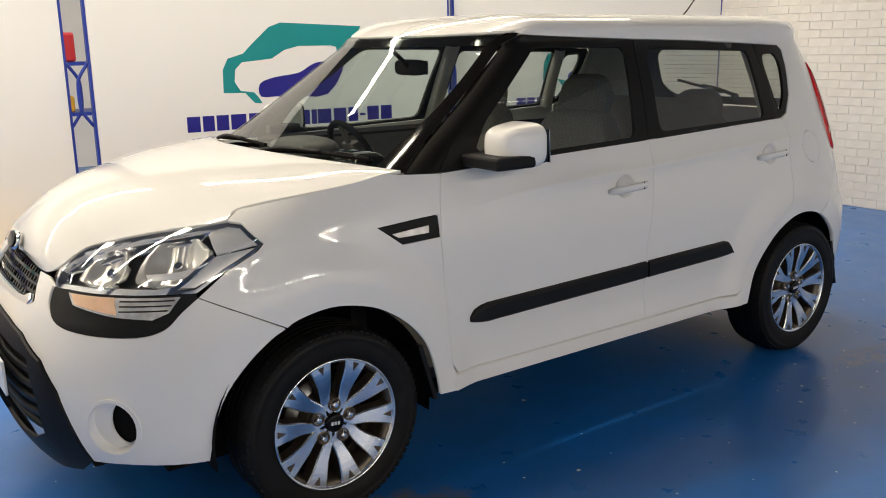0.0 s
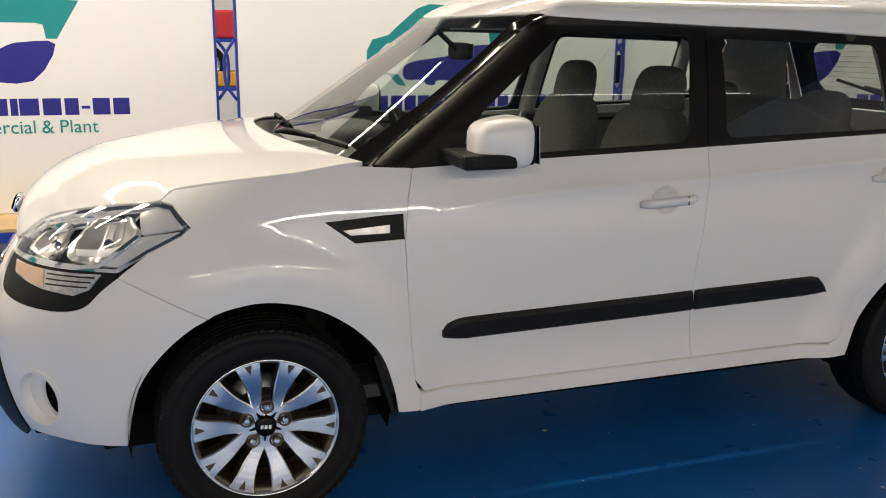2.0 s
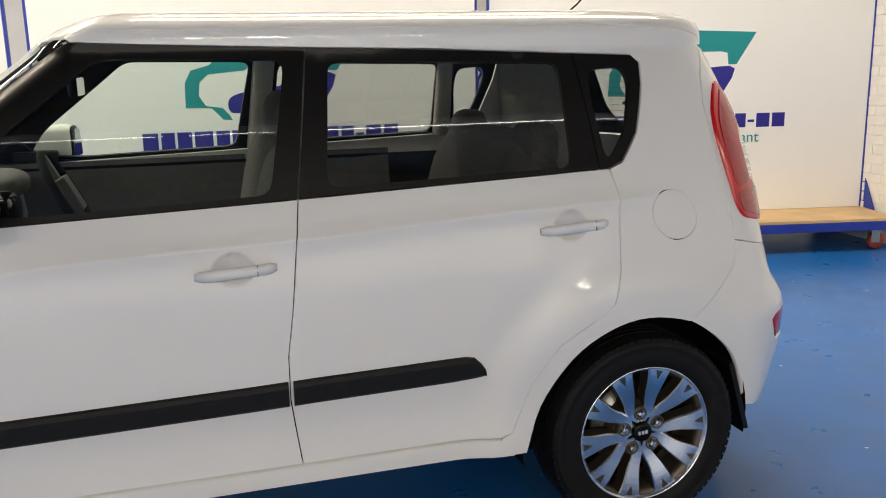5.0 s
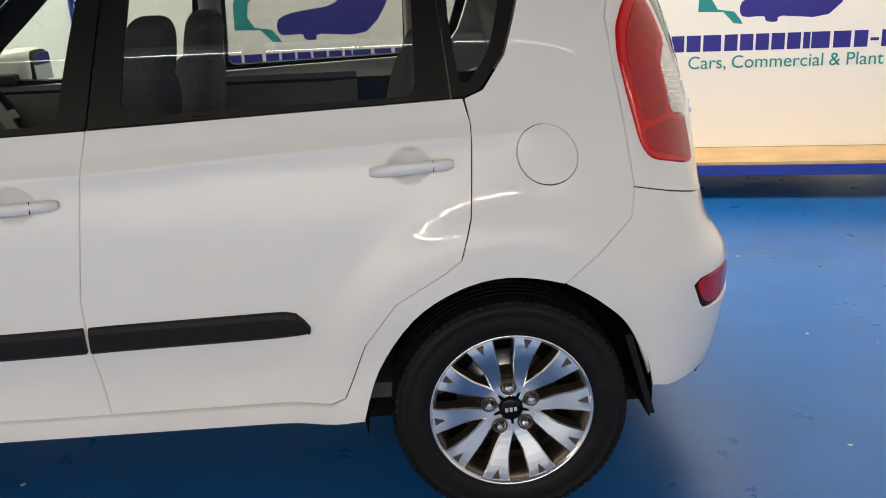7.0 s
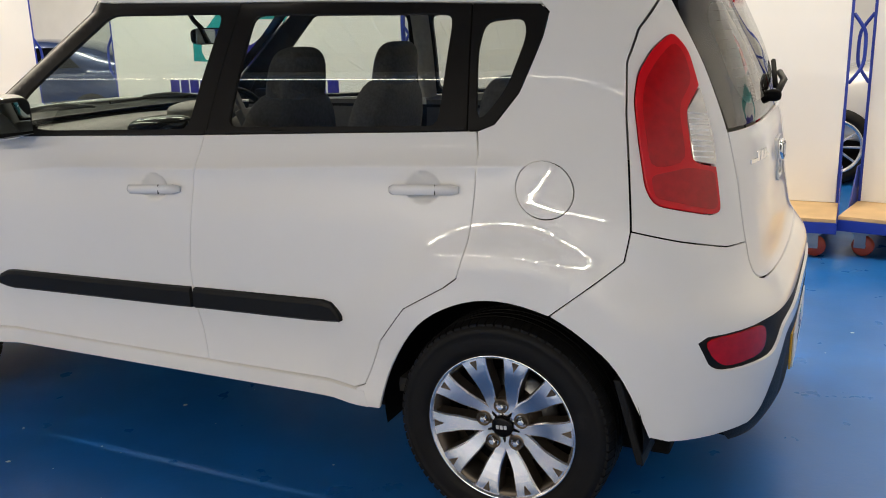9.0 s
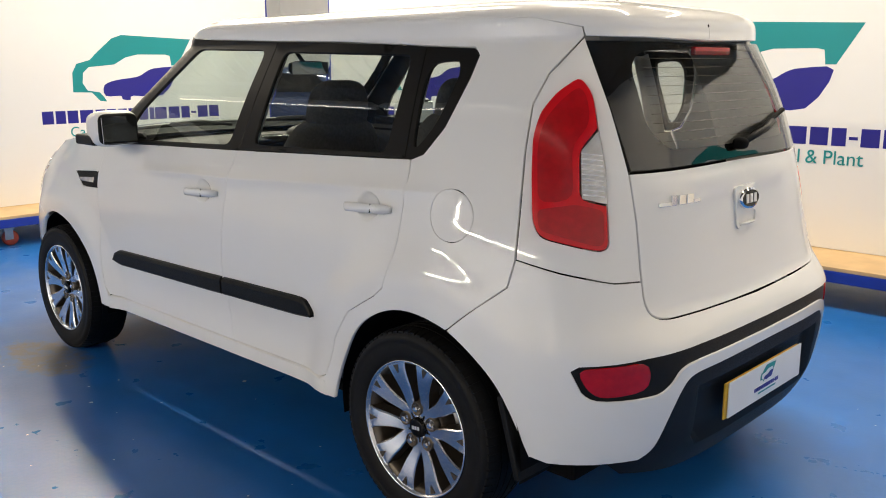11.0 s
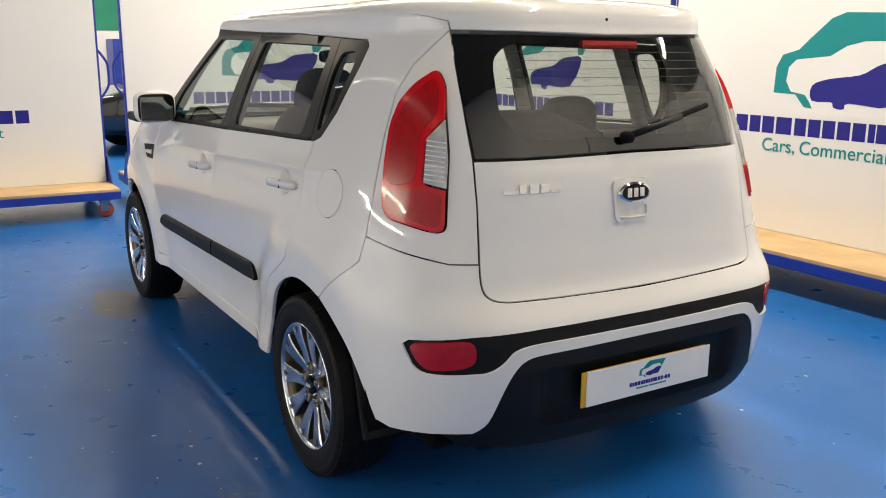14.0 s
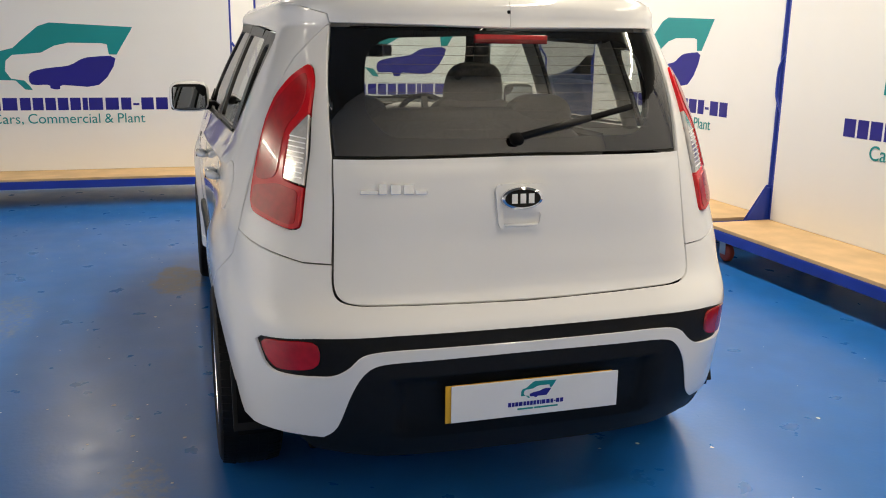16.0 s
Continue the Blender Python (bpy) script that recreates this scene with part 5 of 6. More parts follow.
# door mirrors
def soft_box(cx, cy, cz, sx, sy, sz, p=4.0, rows=14, cols=24, shape=None):
    """A rounded block, superellipsoid in form."""
    bm = bmesh.new()
    rings = []

    def f(a, e):
        return math.copysign(abs(a) ** e, a)
    for i in range(rows + 1):
        th = -HP + math.pi * i / rows
        ring = []
        for j in range(cols):
            ph = 2 * math.pi * j / cols
            q = Vector((f(math.cos(th), 2 / p) * f(math.cos(ph), 2 / p) * sx, f(math.cos(th), 2 / p) * f(math.sin(ph), 2 / p) * sy, f(math.sin(th), 2 / p) * sz))
            if shape:
                q = shape(q)
            ring.append(bm.verts.new((cx + q.x, cy + q.y, cz + q.z)))
        rings.append(ring)
    for a, b in zip(rings, rings[1:]):
        for j in range(cols):
            k = (j + 1) % cols
            try:
                bm.faces.new((a[j], a[k], b[k], b[j]))
            except ValueError:
                pass
    bmesh.ops.remove_doubles(bm, verts=bm.verts, dist=0.0004)
    return bm


def mirror_shape(q):
    k = (q.x + 0.09) / 0.18
    up = 0.60 + 0.40 * math.sqrt(max(k, 0.0)) if q.z > 0 else 0.86 + 0.14 * k
    return Vector((q.x, q.y * (0.66 + 0.34 * k), q.z * min(up, 1.03)))


mir = both("door_mirror", soft_box(-0.562, -0.905, 1.160, 0.090, 0.110, 0.082, 3.9, rows=20, cols=32, shape=mirror_shape), WHITE, fdoor, "white door mirror shell", True)
both("mirror_rim", soft_box(-0.482, -0.905, 1.158, 0.0105, 0.087, 0.066, 5), TRIM, mir, "black mirror rim", True)
bm = boxes((-0.002, -0.079, -0.057, 0.002, 0.079, 0.057), bevel=0.0015)
bmesh.ops.rotate(bm, cent=(0, 0, 0), matrix=Matrix.Rotation(radians(4), 3, "Z") @ Matrix.Rotation(radians(-3), 3, "Y"), verts=bm.verts)
bmesh.ops.translate(bm, vec=(-0.4690, -0.905, 1.154), verts=bm.verts)
both("mirror_glass", bm, MIRROR, mir, "mirror glass")
both("mirror_arm", boxes((-0.705, -0.998, 1.088, -0.535, -0.745, 1.132), bevel=0.010), TRIM, mir, "black mirror foot")
panel("sail_panel", [(-0.80, 1.082), (-0.60, 1.092), (-0.615, 1.13), (-0.67, 1.175), (-0.70, 1.19)], TRIM, fdoor, "black corner trim behind the mirror", upper=True, lift=0.003, gap=0.0)

# cowl, wipers, aerial
bm = bmesh.new()
base_row = screen_half()[0]
base_row = base_row[:-1] + [Vector((p.x, -p.y, p.z)) for p in base_row[::-1]]
rows = []
for p in base_row:
    k = min(abs(p.y) / 0.80, 1.0)
    xb = -0.94 - 0.21 * (1 - k ** 2.2)
    zb = crown(xb) * (1 - k ** 2.6) + 1.093 * k ** 2.6 - 0.016
    rows.append([bm.verts.new((xb - 0.03, p.y, zb)), bm.verts.new((xb + 0.012, p.y, zb - 0.012)), bm.verts.new(((xb + p.x) / 2 + 0.01, p.y, min(zb, p.z) - 0.022)), bm.verts.new((p.x + 0.012, p.y, p.z - 0.004))])
for a, b in zip(rows, rows[1:]):
    for i in range(3):
        bm.faces.new((a[i], a[i + 1], b[i + 1], b[i]))
part("cowl", bm, TRIM, car, "black scuttle under the windscreen", True)


def on_screen(y, v):
    """A point of the windscreen's outer face."""
    best = min((abs(shell(u, v, True)[1] + abs(y)), u) for u in [pillar_foot(v) - HP * RAD * k / 80 for k in range(81)])[1]
    p, n = surface(best, v, True, 0.0)
    return Vector((p.x, math.copysign(abs(p.y), y), p.z)), Vector((n.x, n.y if y < 0 else -n.y, n.z))


for y0, y1, v1 in ((0.04, -0.62, 1.112), (0.66, 0.08, 1.112)):
    p0, _ = on_screen(y0, 1.10)
    p1, n1 = on_screen(y1, v1)
    p0 = p0 + Vector((-0.045, 0, 0.002))
    wp = part("wiper", tube_along(smooth_line([p0, p0.lerp(p1, 0.3) + Vector((-0.018, 0, 0.022)), p0.lerp(p1, 0.62) + Vector((-0.012, 0, 0.018))], 4), 0.0085, 6), TRIM, car, "black windscreen wiper", True)
    mid = p0.lerp(p1, 0.55)
    part("wiper_blade", tube_along([p0.lerp(p1, 0.12) + Vector((-0.006, 0, 0.006)), mid + Vector((-0.008, 0, 0.014)), p1 + Vector((-0.004, 0, 0.006))], 0.0075, 6), LINER, wp)
aer = part("aerial", tube_along([(1.36, -0.01, 1.605), (1.43, -0.01, 1.66), (1.56, -0.01, 1.79)], 0.0035, 8), LINER, car, "short black roof aerial", True)
part("aerial_base", soft_box(1.37, -0.01, 1.604, 0.05, 0.022, 0.022, 2.4), LINER, aer, smooth=True)

# tailgate fittings


def back_at(y, v):
    """A point of the tail, from its place across the car."""
    best = min((abs(shell(u, v)[1] + abs(y)), u) for u in [1.6 + (MID - 1.6) * k / 140 for k in range(141)])[1]
    p, n = surface(best, v, None, 0.0)
    return Vector((p.x, math.copysign(abs(p.y), y), p.z)), Vector((n.x, n.y if y < 0 else -n.y, n.z))


p0, n0 = back_at(-0.02, 1.178)
p1, n1 = back_at(0.36, 1.262)
w = part("rear_wiper", tube_along([p0 + n0 * 0.022, p0.lerp(p1, 0.35) + n0 * 0.045, p0.lerp(p1, 0.6) + n0 * 0.032], 0.011, 8), TRIM, gate, "black rear wiper", True)
part("wiper_blade", tube_along([p0.lerp(p1, 0.22) + n0 * 0.018, p1 + n1 * 0.012], 0.009, 6), LINER, w, smooth=True)
part("wiper_boss", soft_box(p0.x + 0.012, p0.y, p0.z, 0.024, 0.020, 0.019, 2.6), LINER, w, smooth=True)
part("stop_lamp", boxes((1.735, -0.115, 1.447, 1.752, 0.115, 1.473), bevel=0.004), RED_DEEP, gate, "high red stop lamp behind the glass")
part("washer_jet", soft_box(1.722, -0.005, 1.537, 0.012, 0.011, 0.011, 2.4), LINER, gate, "black washer jet", True)
bz = back_at(-0.012, 1.0)[0].x


def pierced_plate(outer, inner, x0, depth):
    """A plate across the tail: an outline in y and z with an opening, thickened towards the rear."""
    bm = bmesh.new()
    edges = []
    for loop in (outer, inner):
        vs = [bm.verts.new((x0, y, z)) for y, z in loop]
        edges += [bm.edges.new((a, b)) for a, b in zip(vs, vs[1:] + vs[:1])]
    faces = [f for f in bmesh.ops.triangle_fill(bm, edges=edges, use_beauty=True)["geom"] if isinstance(f, bmesh.types.BMFace)]
    for v in bmesh.ops.extrude_face_region(bm, geom=faces)["geom"]:
        if isinstance(v, bmesh.types.BMVert):
            v.co.x += depth
    return bm


HANDLE_RIM = rounded([(-0.094, 1.050), (0.070, 1.050), (0.058, 0.915), (-0.082, 0.915)], 6, (), 0.026)
HANDLE_SLOT = rounded([(-0.074, 0.966), (0.050, 0.966), (0.045, 0.928), (-0.069, 0.928)], 5, (), 0.014)
handle = part("gate_handle", pierced_plate(HANDLE_RIM, HANDLE_SLOT, bz - 0.002, 0.015), WHITE, gate, "white tailgate handle plate")
handle.matrix_local = Matrix.Translation((bz, 0, 1.0)) @ Matrix.Rotation(radians(-4), 4, "Y") @ Matrix.Translation((-bz, 0, -1.0))
part("slot_lip", tube_along([(bz + 0.011, -0.064, 0.929), (bz + 0.012, -0.012, 0.9275), (bz + 0.011, 0.040, 0.929)], 0.005, 8), WHITE, handle, smooth=True)
bm = bmesh.new()
bmesh.ops.create_cone(bm, cap_ends=True, segments=36, radius1=0.5, radius2=0.47, depth=1)
bmesh.ops.transform(bm, matrix=Matrix.Translation((bz + 0.018, -0.012, 1.008)) @ Matrix.Rotation(radians(90), 4, "Y") @ Matrix.Diagonal((0.068, 0.132, 0.014, 1)), verts=bm.verts)
badge = part("badge", bm, CHROME, handle, "oval chrome badge", True)
bm = bmesh.new()
bmesh.ops.create_cone(bm, cap_ends=True, segments=36, radius1=0.5, radius2=0.48, depth=1)
bmesh.ops.transform(bm, matrix=Matrix.Translation((bz + 0.0245, -0.012, 1.008)) @ Matrix.Rotation(radians(90), 4, "Y") @ Matrix.Diagonal((0.054, 0.114, 0.004, 1)), verts=bm.verts)
part("badge_field", bm, GLOSS_BLACK, handle, "black badge centre")
for k in range(3):
    part("badge_mark", boxes((bz + 0.0262, -0.047 + 0.026 * k, 0.994, bz + 0.0285, -0.030 + 0.026 * k, 1.022)), SILVER, handle)
for k, (y, w_, h) in enumerate(((-0.455, 0.05, 0.012), (-0.418, 0.022, 0.030), (-0.385, 0.030, 0.028), (-0.348, 0.030, 0.028), (-0.312, 0.034, 0.010))):
    p, n = back_at(y, 1.042)
    mrk = part("name_mark", boxes((0.0, -w_ / 2, -0.014, 0.005, w_ / 2, -0.014 + h), bevel=0.001), CHROME, gate, "small chrome badge mark")
    mrk.matrix_local = Matrix.Translation(p + n * 0.006) @ Matrix.Rotation(math.atan2(n.y, n.x), 4, "Z")
plate = part("number_plate", boxes((1.984, -0.262, 0.364, 1.990, 0.272, 0.480), bevel=0.002), YELLOW, car, "yellow plate behind a white show plate")
sp_ = part("show_plate", boxes((1.991, -0.246, 0.366, 1.996, 0.288, 0.480), bevel=0.002), PLATE, plate, "white show plate with a small sign")
plate.matrix_local = Matrix.Rotation(0, 4, "Z")
for nm, shape, colour in (("van_shape", VAN, TEAL), ("coupe_shape", COUPE, NAVY)):
    bm = plate_from([(px, pz) for px, pz in shape], 0.0006)
    bmesh.ops.triangulate(bm, faces=[f for f in bm.faces if len(f.verts) > 4])
    part(nm, bm, colour, sp_).matrix_local = Matrix.Translation((1.9968, -0.03, 0.424)) @ Matrix.Rotation(radians(90), 4, "Z") @ Matrix.Diagonal((0.115, 1, 0.098, 1))
bm = bmesh.new()
x = -0.070
for c, wd in LETTERS:
    ww = 0.18 * wd / sum(q for _, q in LETTERS)
    box(bm, 1.9961, x, 0.398 if c != "-" else 0.402, 1.9968, x + ww * 0.8, 0.411 if c != "-" else 0.406)
    x += ww
part("name_blocks", bm, NAVY, sp_)
part("small_bars", boxes((1.9961, -0.040, 0.386, 1.9968, 0.010, 0.391), (1.9961, 0.014, 0.386, 1.9968, 0.090, 0.391)), TEAL, sp_)
pf = part("front_plate", boxes((-2.128, -0.26, 0.43, -2.120, 0.26, 0.545), bevel=0.002), PLATE, car, "white front show plate")
fb = part("front_badge", soft_box(-2.000, 0.0, 0.880, 0.014, 0.062, 0.034, 2.4), CHROME, car, "oval chrome badge on the nose", True)
fb.matrix_local = Matrix.Translation((-2.000, 0, 0.880)) @ Matrix.Rotation(radians(20), 4, "Y") @ Matrix.Translation((2.000, 0, -0.880))
part("badge_field", soft_box(-2.0125, 0.0, 0.880, 0.004, 0.052, 0.027, 2.4), GLOSS_BLACK, fb, smooth=True)


# cabin
def seat(x, y, wide, name, label, headrests, back_top=1.16, lean=0.20):
    s = part(name, soft_box(x, y, 0.60, 0.27, wide, 0.105, 4), FABRIC, car, label, True)
    part("backrest", soft_box(x + 0.27, y, 0.88, 0.085, wide, 0.335, 4.5, shape=lambda q: Vector((q.x + lean * (q.z + 0.3), q.y * (1 - 0.22 * max(0, q.z / 0.33) ** 2), q.z))), FABRIC, s, "padded backrest", True)
    for hy in headrests:
        hx = x + 0.27 + lean * (back_top - 0.58)
        part("headrest", soft_box(hx + 0.03, y + hy, back_top + 0.098, 0.060, 0.138, 0.105, 3.2, shape=lambda q: Vector((q.x + 0.16 * q.z, q.y * (1 - 0.12 * q.z / 0.1), q.z))), FABRIC, s, "dark padded headrest", True)
        for d in (-0.05, 0.05):
            part("headrest_post", tube_along([(hx, y + hy + d, back_top - 0.02), (hx + 0.02, y + hy + d, back_top + 0.07)], 0.006, 6), STEEL, s)
    return s


seat(-0.095, -0.36, 0.25, "front_seat", "dark fabric front seat with a headrest", (0.0,))
seat(-0.085, 0.36, 0.25, "front_seat", "dark fabric front seat with a headrest", (0.0,))
seat(0.70, 0.0, 0.62, "rear_bench", "dark fabric rear bench with headrests", (-0.36, 0.36), 1.06, 0.22)


def dash_shape(q):
    return Vector((q.x - 0.20 * (1 - (q.y / 0.72) ** 2), q.y, q.z))


dash = part("dashboard", soft_box(-0.80, 0.0, 0.90, 0.24, 0.72, 0.155, 4, shape=dash_shape), CABIN, car, "dark moulded dashboard", True)
part("instrument_hood", soft_box(-0.72, 0.36, 1.055, 0.13, 0.19, 0.055, 2.6), CABIN, dash, smooth=True)
part("centre_vents", soft_box(-0.66, 0.0, 1.00, 0.09, 0.16, 0.07, 3.5), GLOSS_BLACK, dash, smooth=True)
sw = lathe([(0.175 + 0.015 * math.cos(2 * math.pi * k / 8), 0.015 * math.sin(2 * math.pi * k / 8)) for k in range(9)], 40)
wheel_ob = part("steering_wheel", sw, LINER, dash, "black steering wheel", True)
wheel_ob.matrix_local = Matrix.Translation((-0.46, 0.36, 1.0)) @ Matrix.Rotation(radians(64), 4, "Y") @ Matrix.Rotation(radians(90), 4, "X")
part("wheel_boss", boxes((-0.07, -0.012, -0.055, 0.07, 0.03, 0.05), (-0.17, -0.008, -0.018, 0.17, 0.012, 0.018), (-0.02, -0.008, -0.17, 0.02, 0.012, 0.0), bevel=0.006), CABIN, wheel_ob, "wheel hub and spokes")
im = part("interior_mirror", soft_box(-0.36, 0.02, 1.405, 0.016, 0.115, 0.034, 4), LINER, car, "black interior mirror", True)
part("mirror_face", boxes((-0.3435, -0.088, 1.376, -0.3415, 0.128, 1.434), bevel=0.0008), MIRROR, im)
part("mirror_stem", tube_along([(-0.37, 0.02, 1.41), (-0.44, 0.02, 1.47), (-0.46, 0.02, 1.50)], 0.010, 8), LINER, im)
for own, a, b in ((fdoor, -0.76, 0.22), (rdoor, 0.27, 0.86)):
    bm = bmesh.new()
    rows = []
    for k in range(14):
        u = a + (b - a) * k / 13
        rows.append([bm.verts.new(surface(u, v, False, -dd)[0]) for v, dd in ((0.42, 0.07), (0.70, 0.085), (0.88, 0.10), (0.96, 0.085), (1.05, 0.06), (1.095, 0.035))])
    for p_, q_ in zip(rows, rows[1:]):
        for i in range(5):
            bm.faces.new((p_[i], p_[i + 1], q_[i + 1], q_[i]))
    both("door_card", bm, CABIN, own, "dark inner door trim", True)
for u0, v0, u1, v1, wd in ((0.275, 1.11, 0.315, 1.50, 0.09), (1.12, 1.14, 1.13, 1.47, 0.09), (1.575, 0.86, 1.575, 1.49, 0.33)):
    bm = bmesh.new()
    rows = []
    for k in range(8):
        t = k / 7
        u, v = u0 + (u1 - u0) * t, v0 + (v1 - v0) * t
        rows.append([bm.verts.new(surface(u + dx, v, True, -dd)[0]) for dx, dd in ((-wd / 2, 0.018), (-wd / 2 + 0.015, 0.045), (wd / 2 - 0.015, 0.045), (wd / 2, 0.018))])
    for p_, q_ in zip(rows, rows[1:]):
        for i in range(3):
            bm.faces.new((p_[i], p_[i + 1], q_[i + 1], q_[i]))
    both("pillar_trim", bm, HEADLINER, car, "grey pillar trim", True)
part("parcel_area", boxes((1.02, -0.70, 0.72, 1.74, 0.70, 0.78), bevel=0.01), CABIN, car, "dark load cover")
part("cabin_floor", boxes((-1.0, -0.74, 0.315, 1.1, 0.74, 0.36)), CABIN, car, "dark cabin floor")
part("bulkhead", boxes((-1.12, -0.72, 0.31, -1.06, 0.72, 1.06)), LINER, car, "dark bulkhead")


# ---- what stands behind the display walls ----


def parked_car(m, paint, rim, label, height=1.42, length=4.3):
    c = thing("parked_car", label, "car", m)
    rings = []
    h = length / 2
    stations = [(-h, 0.62, 0.32, 0.66, 0.68), (-h + 0.12, 0.80, 0.24, 0.78, 0.82), (-h + 0.9, 0.88, 0.22, 0.90, 0.96), (-h + 1.25, 0.88, 0.22, 0.94, 1.05), (-h + 1.75, 0.88, 0.22, 0.95, height - 0.04), (0.1, 0.88, 0.22, 0.96, height), (h - 1.2, 0.88, 0.22, 0.98, height - 0.03), (h - 0.55, 0.87, 0.24, 0.99, 1.18), (h - 0.12, 0.80, 0.28, 0.96, 1.02), (h, 0.66, 0.36, 0.86, 0.90)]
    for x, w, z0, zb, zt in stations:
        wt = w * (0.76 if zt > 1.1 else 0.9)
        rings.append([Vector((x, s * yy, zz)) for s, yy, zz in ((-1, w * 0.9, z0), (-1, w, z0 + 0.2), (-1, w * 0.99, zb - 0.12), (-1, w * 0.95, zb), (-1, wt, (zb + zt) / 2 + 0.2 * (zt - zb)), (-1, wt * 0.85, zt - 0.02), (1, 0.0, zt), (1, wt * 0.85, zt - 0.02), (1, wt, (zb + zt) / 2 + 0.2 * (zt - zb)), (1, w * 0.95, zb), (1, w * 0.99, zb - 0.12), (1, w, z0 + 0.2), (1, w * 0.9, z0))])
    body = part("body", ring_loft(rings), paint, c, smooth=True)
    sub = body.modifiers.new("soft", "SUBSURF")
    sub.levels = sub.render_levels = 1
    for sy in (-1, 1):
        part("side_window", plate_from([(-h + 1.55, 1.0), (h - 0.9, 1.02), (h - 1.15, height - 0.12), (-h + 1.95, height - 0.12)], 0.01), GLOSS_BLACK, c).matrix_local = Matrix.Translation((0, sy * 0.80 - 0.005, 0)) @ Matrix.Rotation(radians(sy * -10), 4, "X") @ Matrix.Translation((0, 0, 0.0))
        part("head_lamp", soft_box(-h + 0.16, sy * 0.56, 0.72, 0.10, 0.17, 0.07, 2.6), CLEAR_LAMP, c, smooth=True)
        for x in (-h + 0.82, h - 0.85):
            w = part("wheel", lathe([(0.20, 0.09), (0.29, 0.10), (0.325, 0.07), (0.325, -0.07), (0.29, -0.10), (0.235, -0.095), (0.225, -0.07)], 40), RUBBER, c, "dark tyre", True)
            w.matrix_local = Matrix.Translation((x, sy * 0.80, 0.325)) @ Matrix.Rotation(radians(0 if sy < 0 else 180), 4, "Z")
            part("wheel_recess", lathe([(0.0, -0.02), (0.23, -0.02)], 32), LINER, w)
            part("rim", lathe([(0.205, -0.085), (0.228, -0.1), (0.235, -0.095), (0.222, -0.06)], 40), rim, w, smooth=True)
            for k in range(10):
                sp = part("spoke", boxes((0.02, -0.085, -0.010, 0.215, -0.06, 0.010), bevel=0.003), rim, w)
                sp.matrix_local = Matrix.Rotation(radians(36 * k), 4, "Y")
    return c


parked_car(pose(-9.3, 2.15, 0, 0, 0, 93), DARK_PAINT, BRONZE, "black low car with bronze alloy wheels")
parked_car(pose(-9.8, -2.4, 0, 0, 0, 90), LIGHT_PAINT, ALLOY, "silver car parked behind the display walls")
parked_car(pose(3.3, 6.0, 0, 0, 0, 0), LIGHT_PAINT, ALLOY, "pale car parked behind the display walls")
parked_car(pose(-9.0, 6.4, 0, 0, 0, 20), NAVY_CAR, ALLOY, "dark blue car parked by the far wall")
rack = thing("storage_rack", "blue steel rack holding a red crate, wheel and yellow tub", "rack", pose(-1.15, 4.9, 0))
for x in (0.0, 1.0):
    for y in (0.0, 0.5):
        part("upright", boxes((x - 0.02, y - 0.02, 0, x + 0.02, y + 0.02, 1.9)), STEEL_BLUE, rack)
for z in (0.35, 0.95, 1.38):
    part("shelf", boxes((-0.018, -0.018, z, 1.018, 0.518, z + 0.03)), STEEL_BLUE, rack)
tagged(part("plastic_crate", boxes((-1.13, 4.95, 1.412, -0.55, 5.35, 1.66), bevel=0.02), CRATE_RED), "red plastic crate on the rack's top shelf", "crate")
tagged(part("plastic_tub", boxes((-0.92, 4.95, 0.982, -0.60, 5.25, 1.12), bevel=0.02), CRATE_YELLOW), "yellow plastic tub on the rack's shelf", "tub")
sw_ = thing("spare_wheel", "spare alloy wheel standing on the rack", "wheel", pose(-1.02, 5.05, 0.982 + 0.19))
part("tyre", lathe([(0.12, 0.06), (0.17, 0.07), (0.19, 0.04), (0.19, -0.04), (0.17, -0.07), (0.13, -0.06)], 32), RUBBER, sw_, smooth=True)
part("rim", lathe([(0.0, -0.04), (0.05, -0.05), (0.11, -0.03), (0.13, -0.06)], 32), ALLOY, sw_, smooth=True)
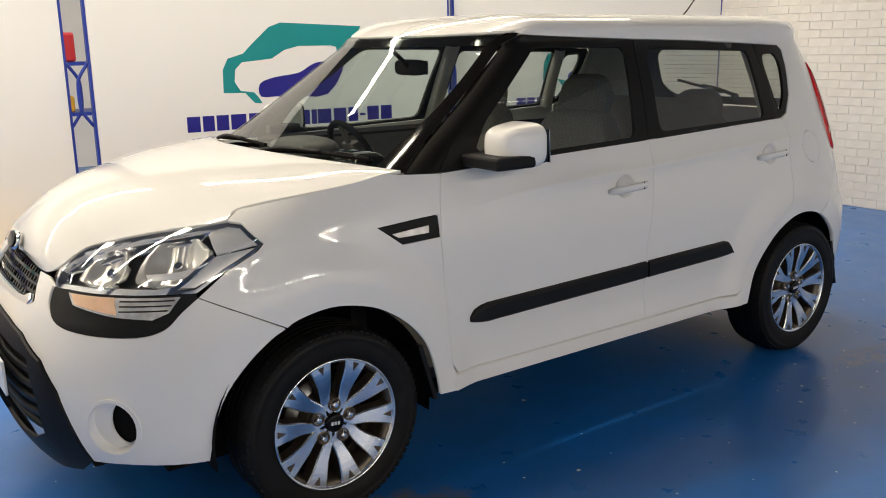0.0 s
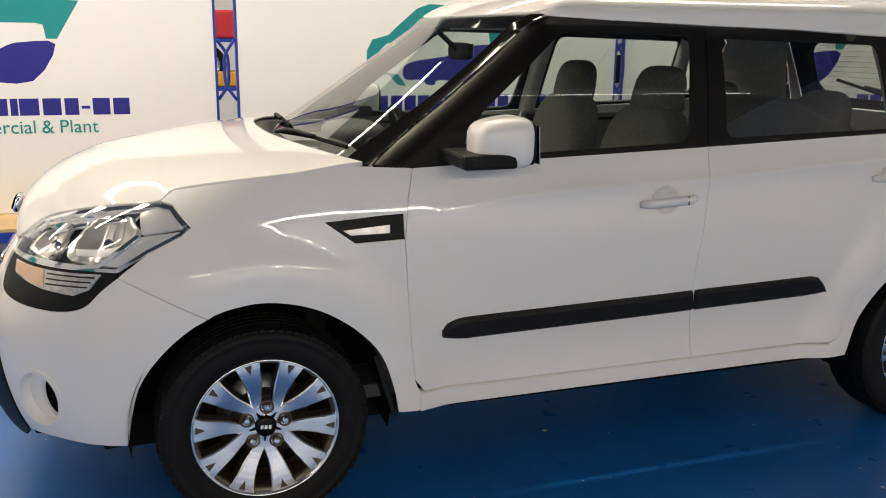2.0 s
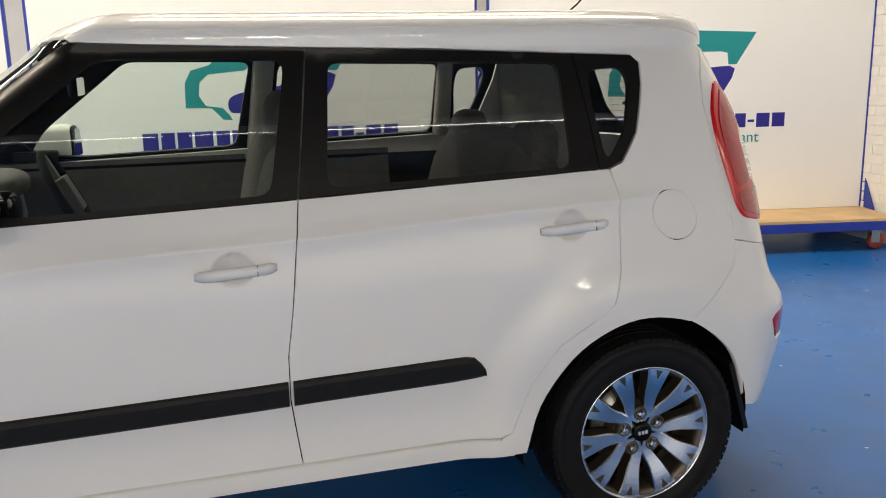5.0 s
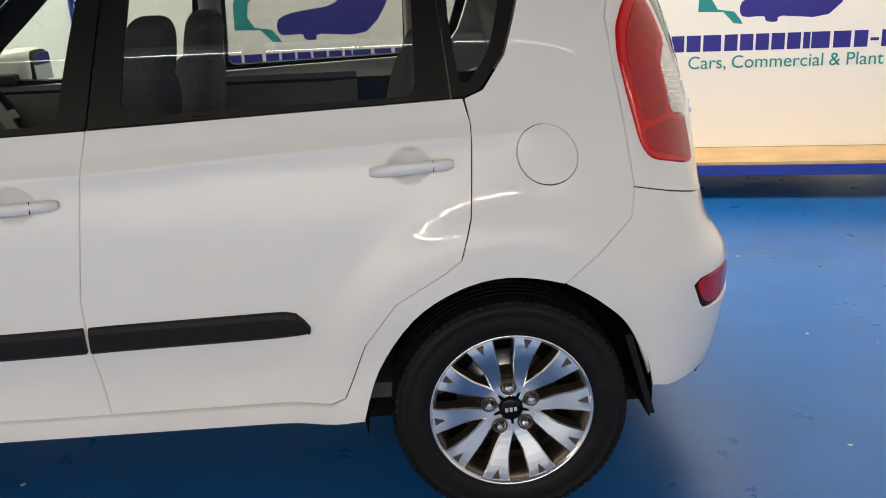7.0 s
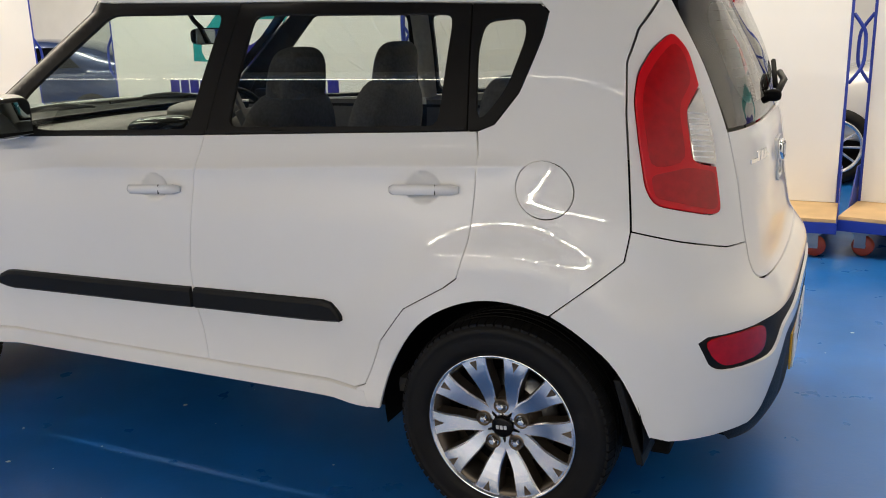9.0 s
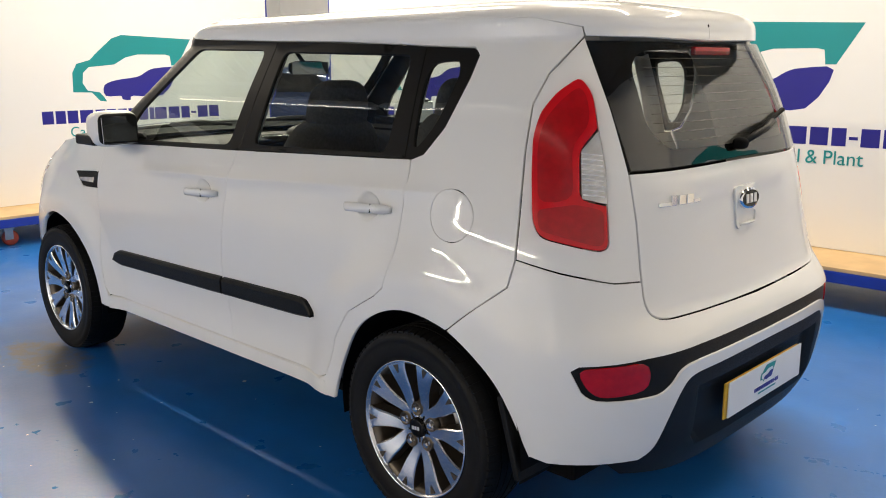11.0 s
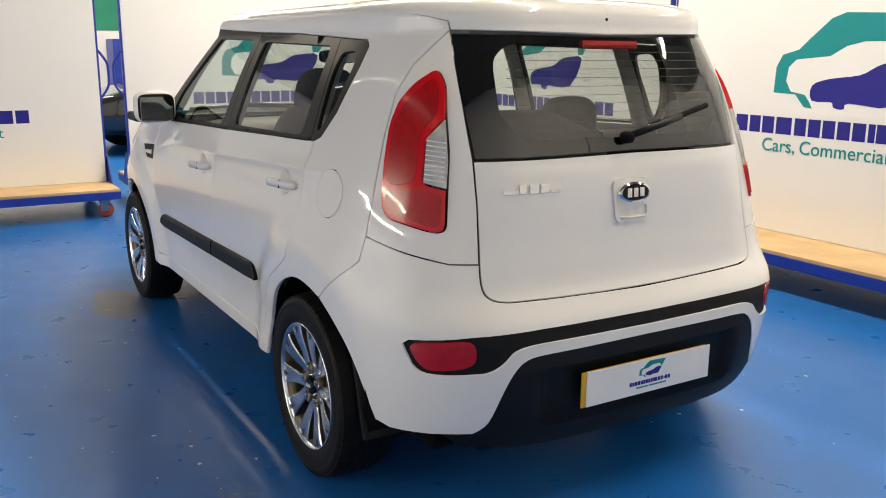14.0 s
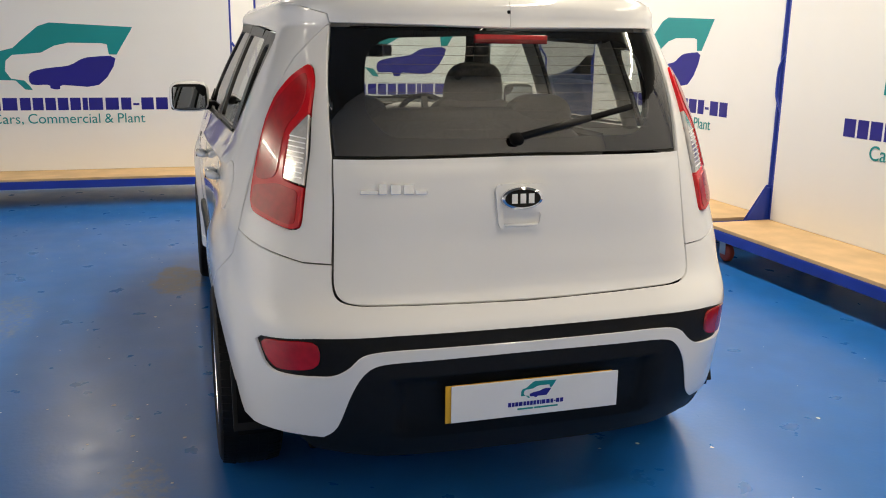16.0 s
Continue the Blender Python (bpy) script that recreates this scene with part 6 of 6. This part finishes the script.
tagged(part("wall_banner", boxes((X0 + 0.005, 0.6, 1.75, X0 + 0.012, 3.4, 2.7)), BANNER_GREEN), "plain green banner on the far wall", "banner")
tool = thing("tool_cabinet", "blue steel tool cabinet against the far wall", "cabinet", pose(X0 + 0.35, 2.0, 0))
part("body", boxes((-0.3, -0.8, 0.1, 0.3, 0.8, 1.6), bevel=0.01), STEEL_BLUE, tool)
for k in range(5):
    part("drawer", boxes((0.3, -0.76, 0.2 + 0.27 * k, 0.32, 0.76, 0.44 + 0.27 * k), bevel=0.004), STEEL_BLUE, tool)
part("plinth", boxes((-0.27, -0.75, 0.0, 0.27, 0.75, 0.1)), LINER, tool)

# flakes and grit on the floor
rng = random.Random(11)
bm = bmesh.new()
for k in range(260):
    gx, gy = rng.uniform(-4.0, 4.6), rng.choice((rng.uniform(-3.0, -1.0), rng.uniform(-3.0, 2.4)))
    s = rng.choice((0.003, 0.004, 0.005, 0.009))
    n = rng.randint(4, 6)
    vs = [bm.verts.new((gx + s * rng.uniform(0.5, 1.4) * math.cos(2 * math.pi * j / n), gy + s * rng.uniform(0.5, 1.4) * math.sin(2 * math.pi * j / n), 0.002)) for j in range(n)]
    tip = bm.verts.new((gx, gy, 0.0035))
    for j in range(n):
        bm.faces.new((vs[j], vs[(j + 1) % n], tip))
tagged(part("floor_grit", bm, PAINT_WALL), "pale paint flakes scattered on the floor", "grit", kind="stuff")

# ---- painted bricks of the east wall ----
bm = bmesh.new()
box(bm, 0.006, -0.1105, 0, 0.012, 0.1105, 0.069)
for v in bm.verts:
    if v.co.x < 0.008:
        v.co.y *= 0.98
        v.co.z = 0.0325 + (v.co.z - 0.0325) * 0.93
brick_mesh = bpy.data.meshes.new("brick")
bm.to_mesh(brick_mesh)
bm.free()
brick_mesh.materials.append(BRICK_WHITE)
rng = random.Random(4)
for row in range(25):
    for k in range(12):
        b_ = new("brick", brick_mesh)
        b_.parent = wall_east
        b_.matrix_local = pose(X1 + rng.uniform(-0.0015, 0.0015), -0.02 + 0.225 * k + (0.1125 if row % 2 else 0), 0.004 + 0.075 * row, rng.uniform(-0.3, 0.3))
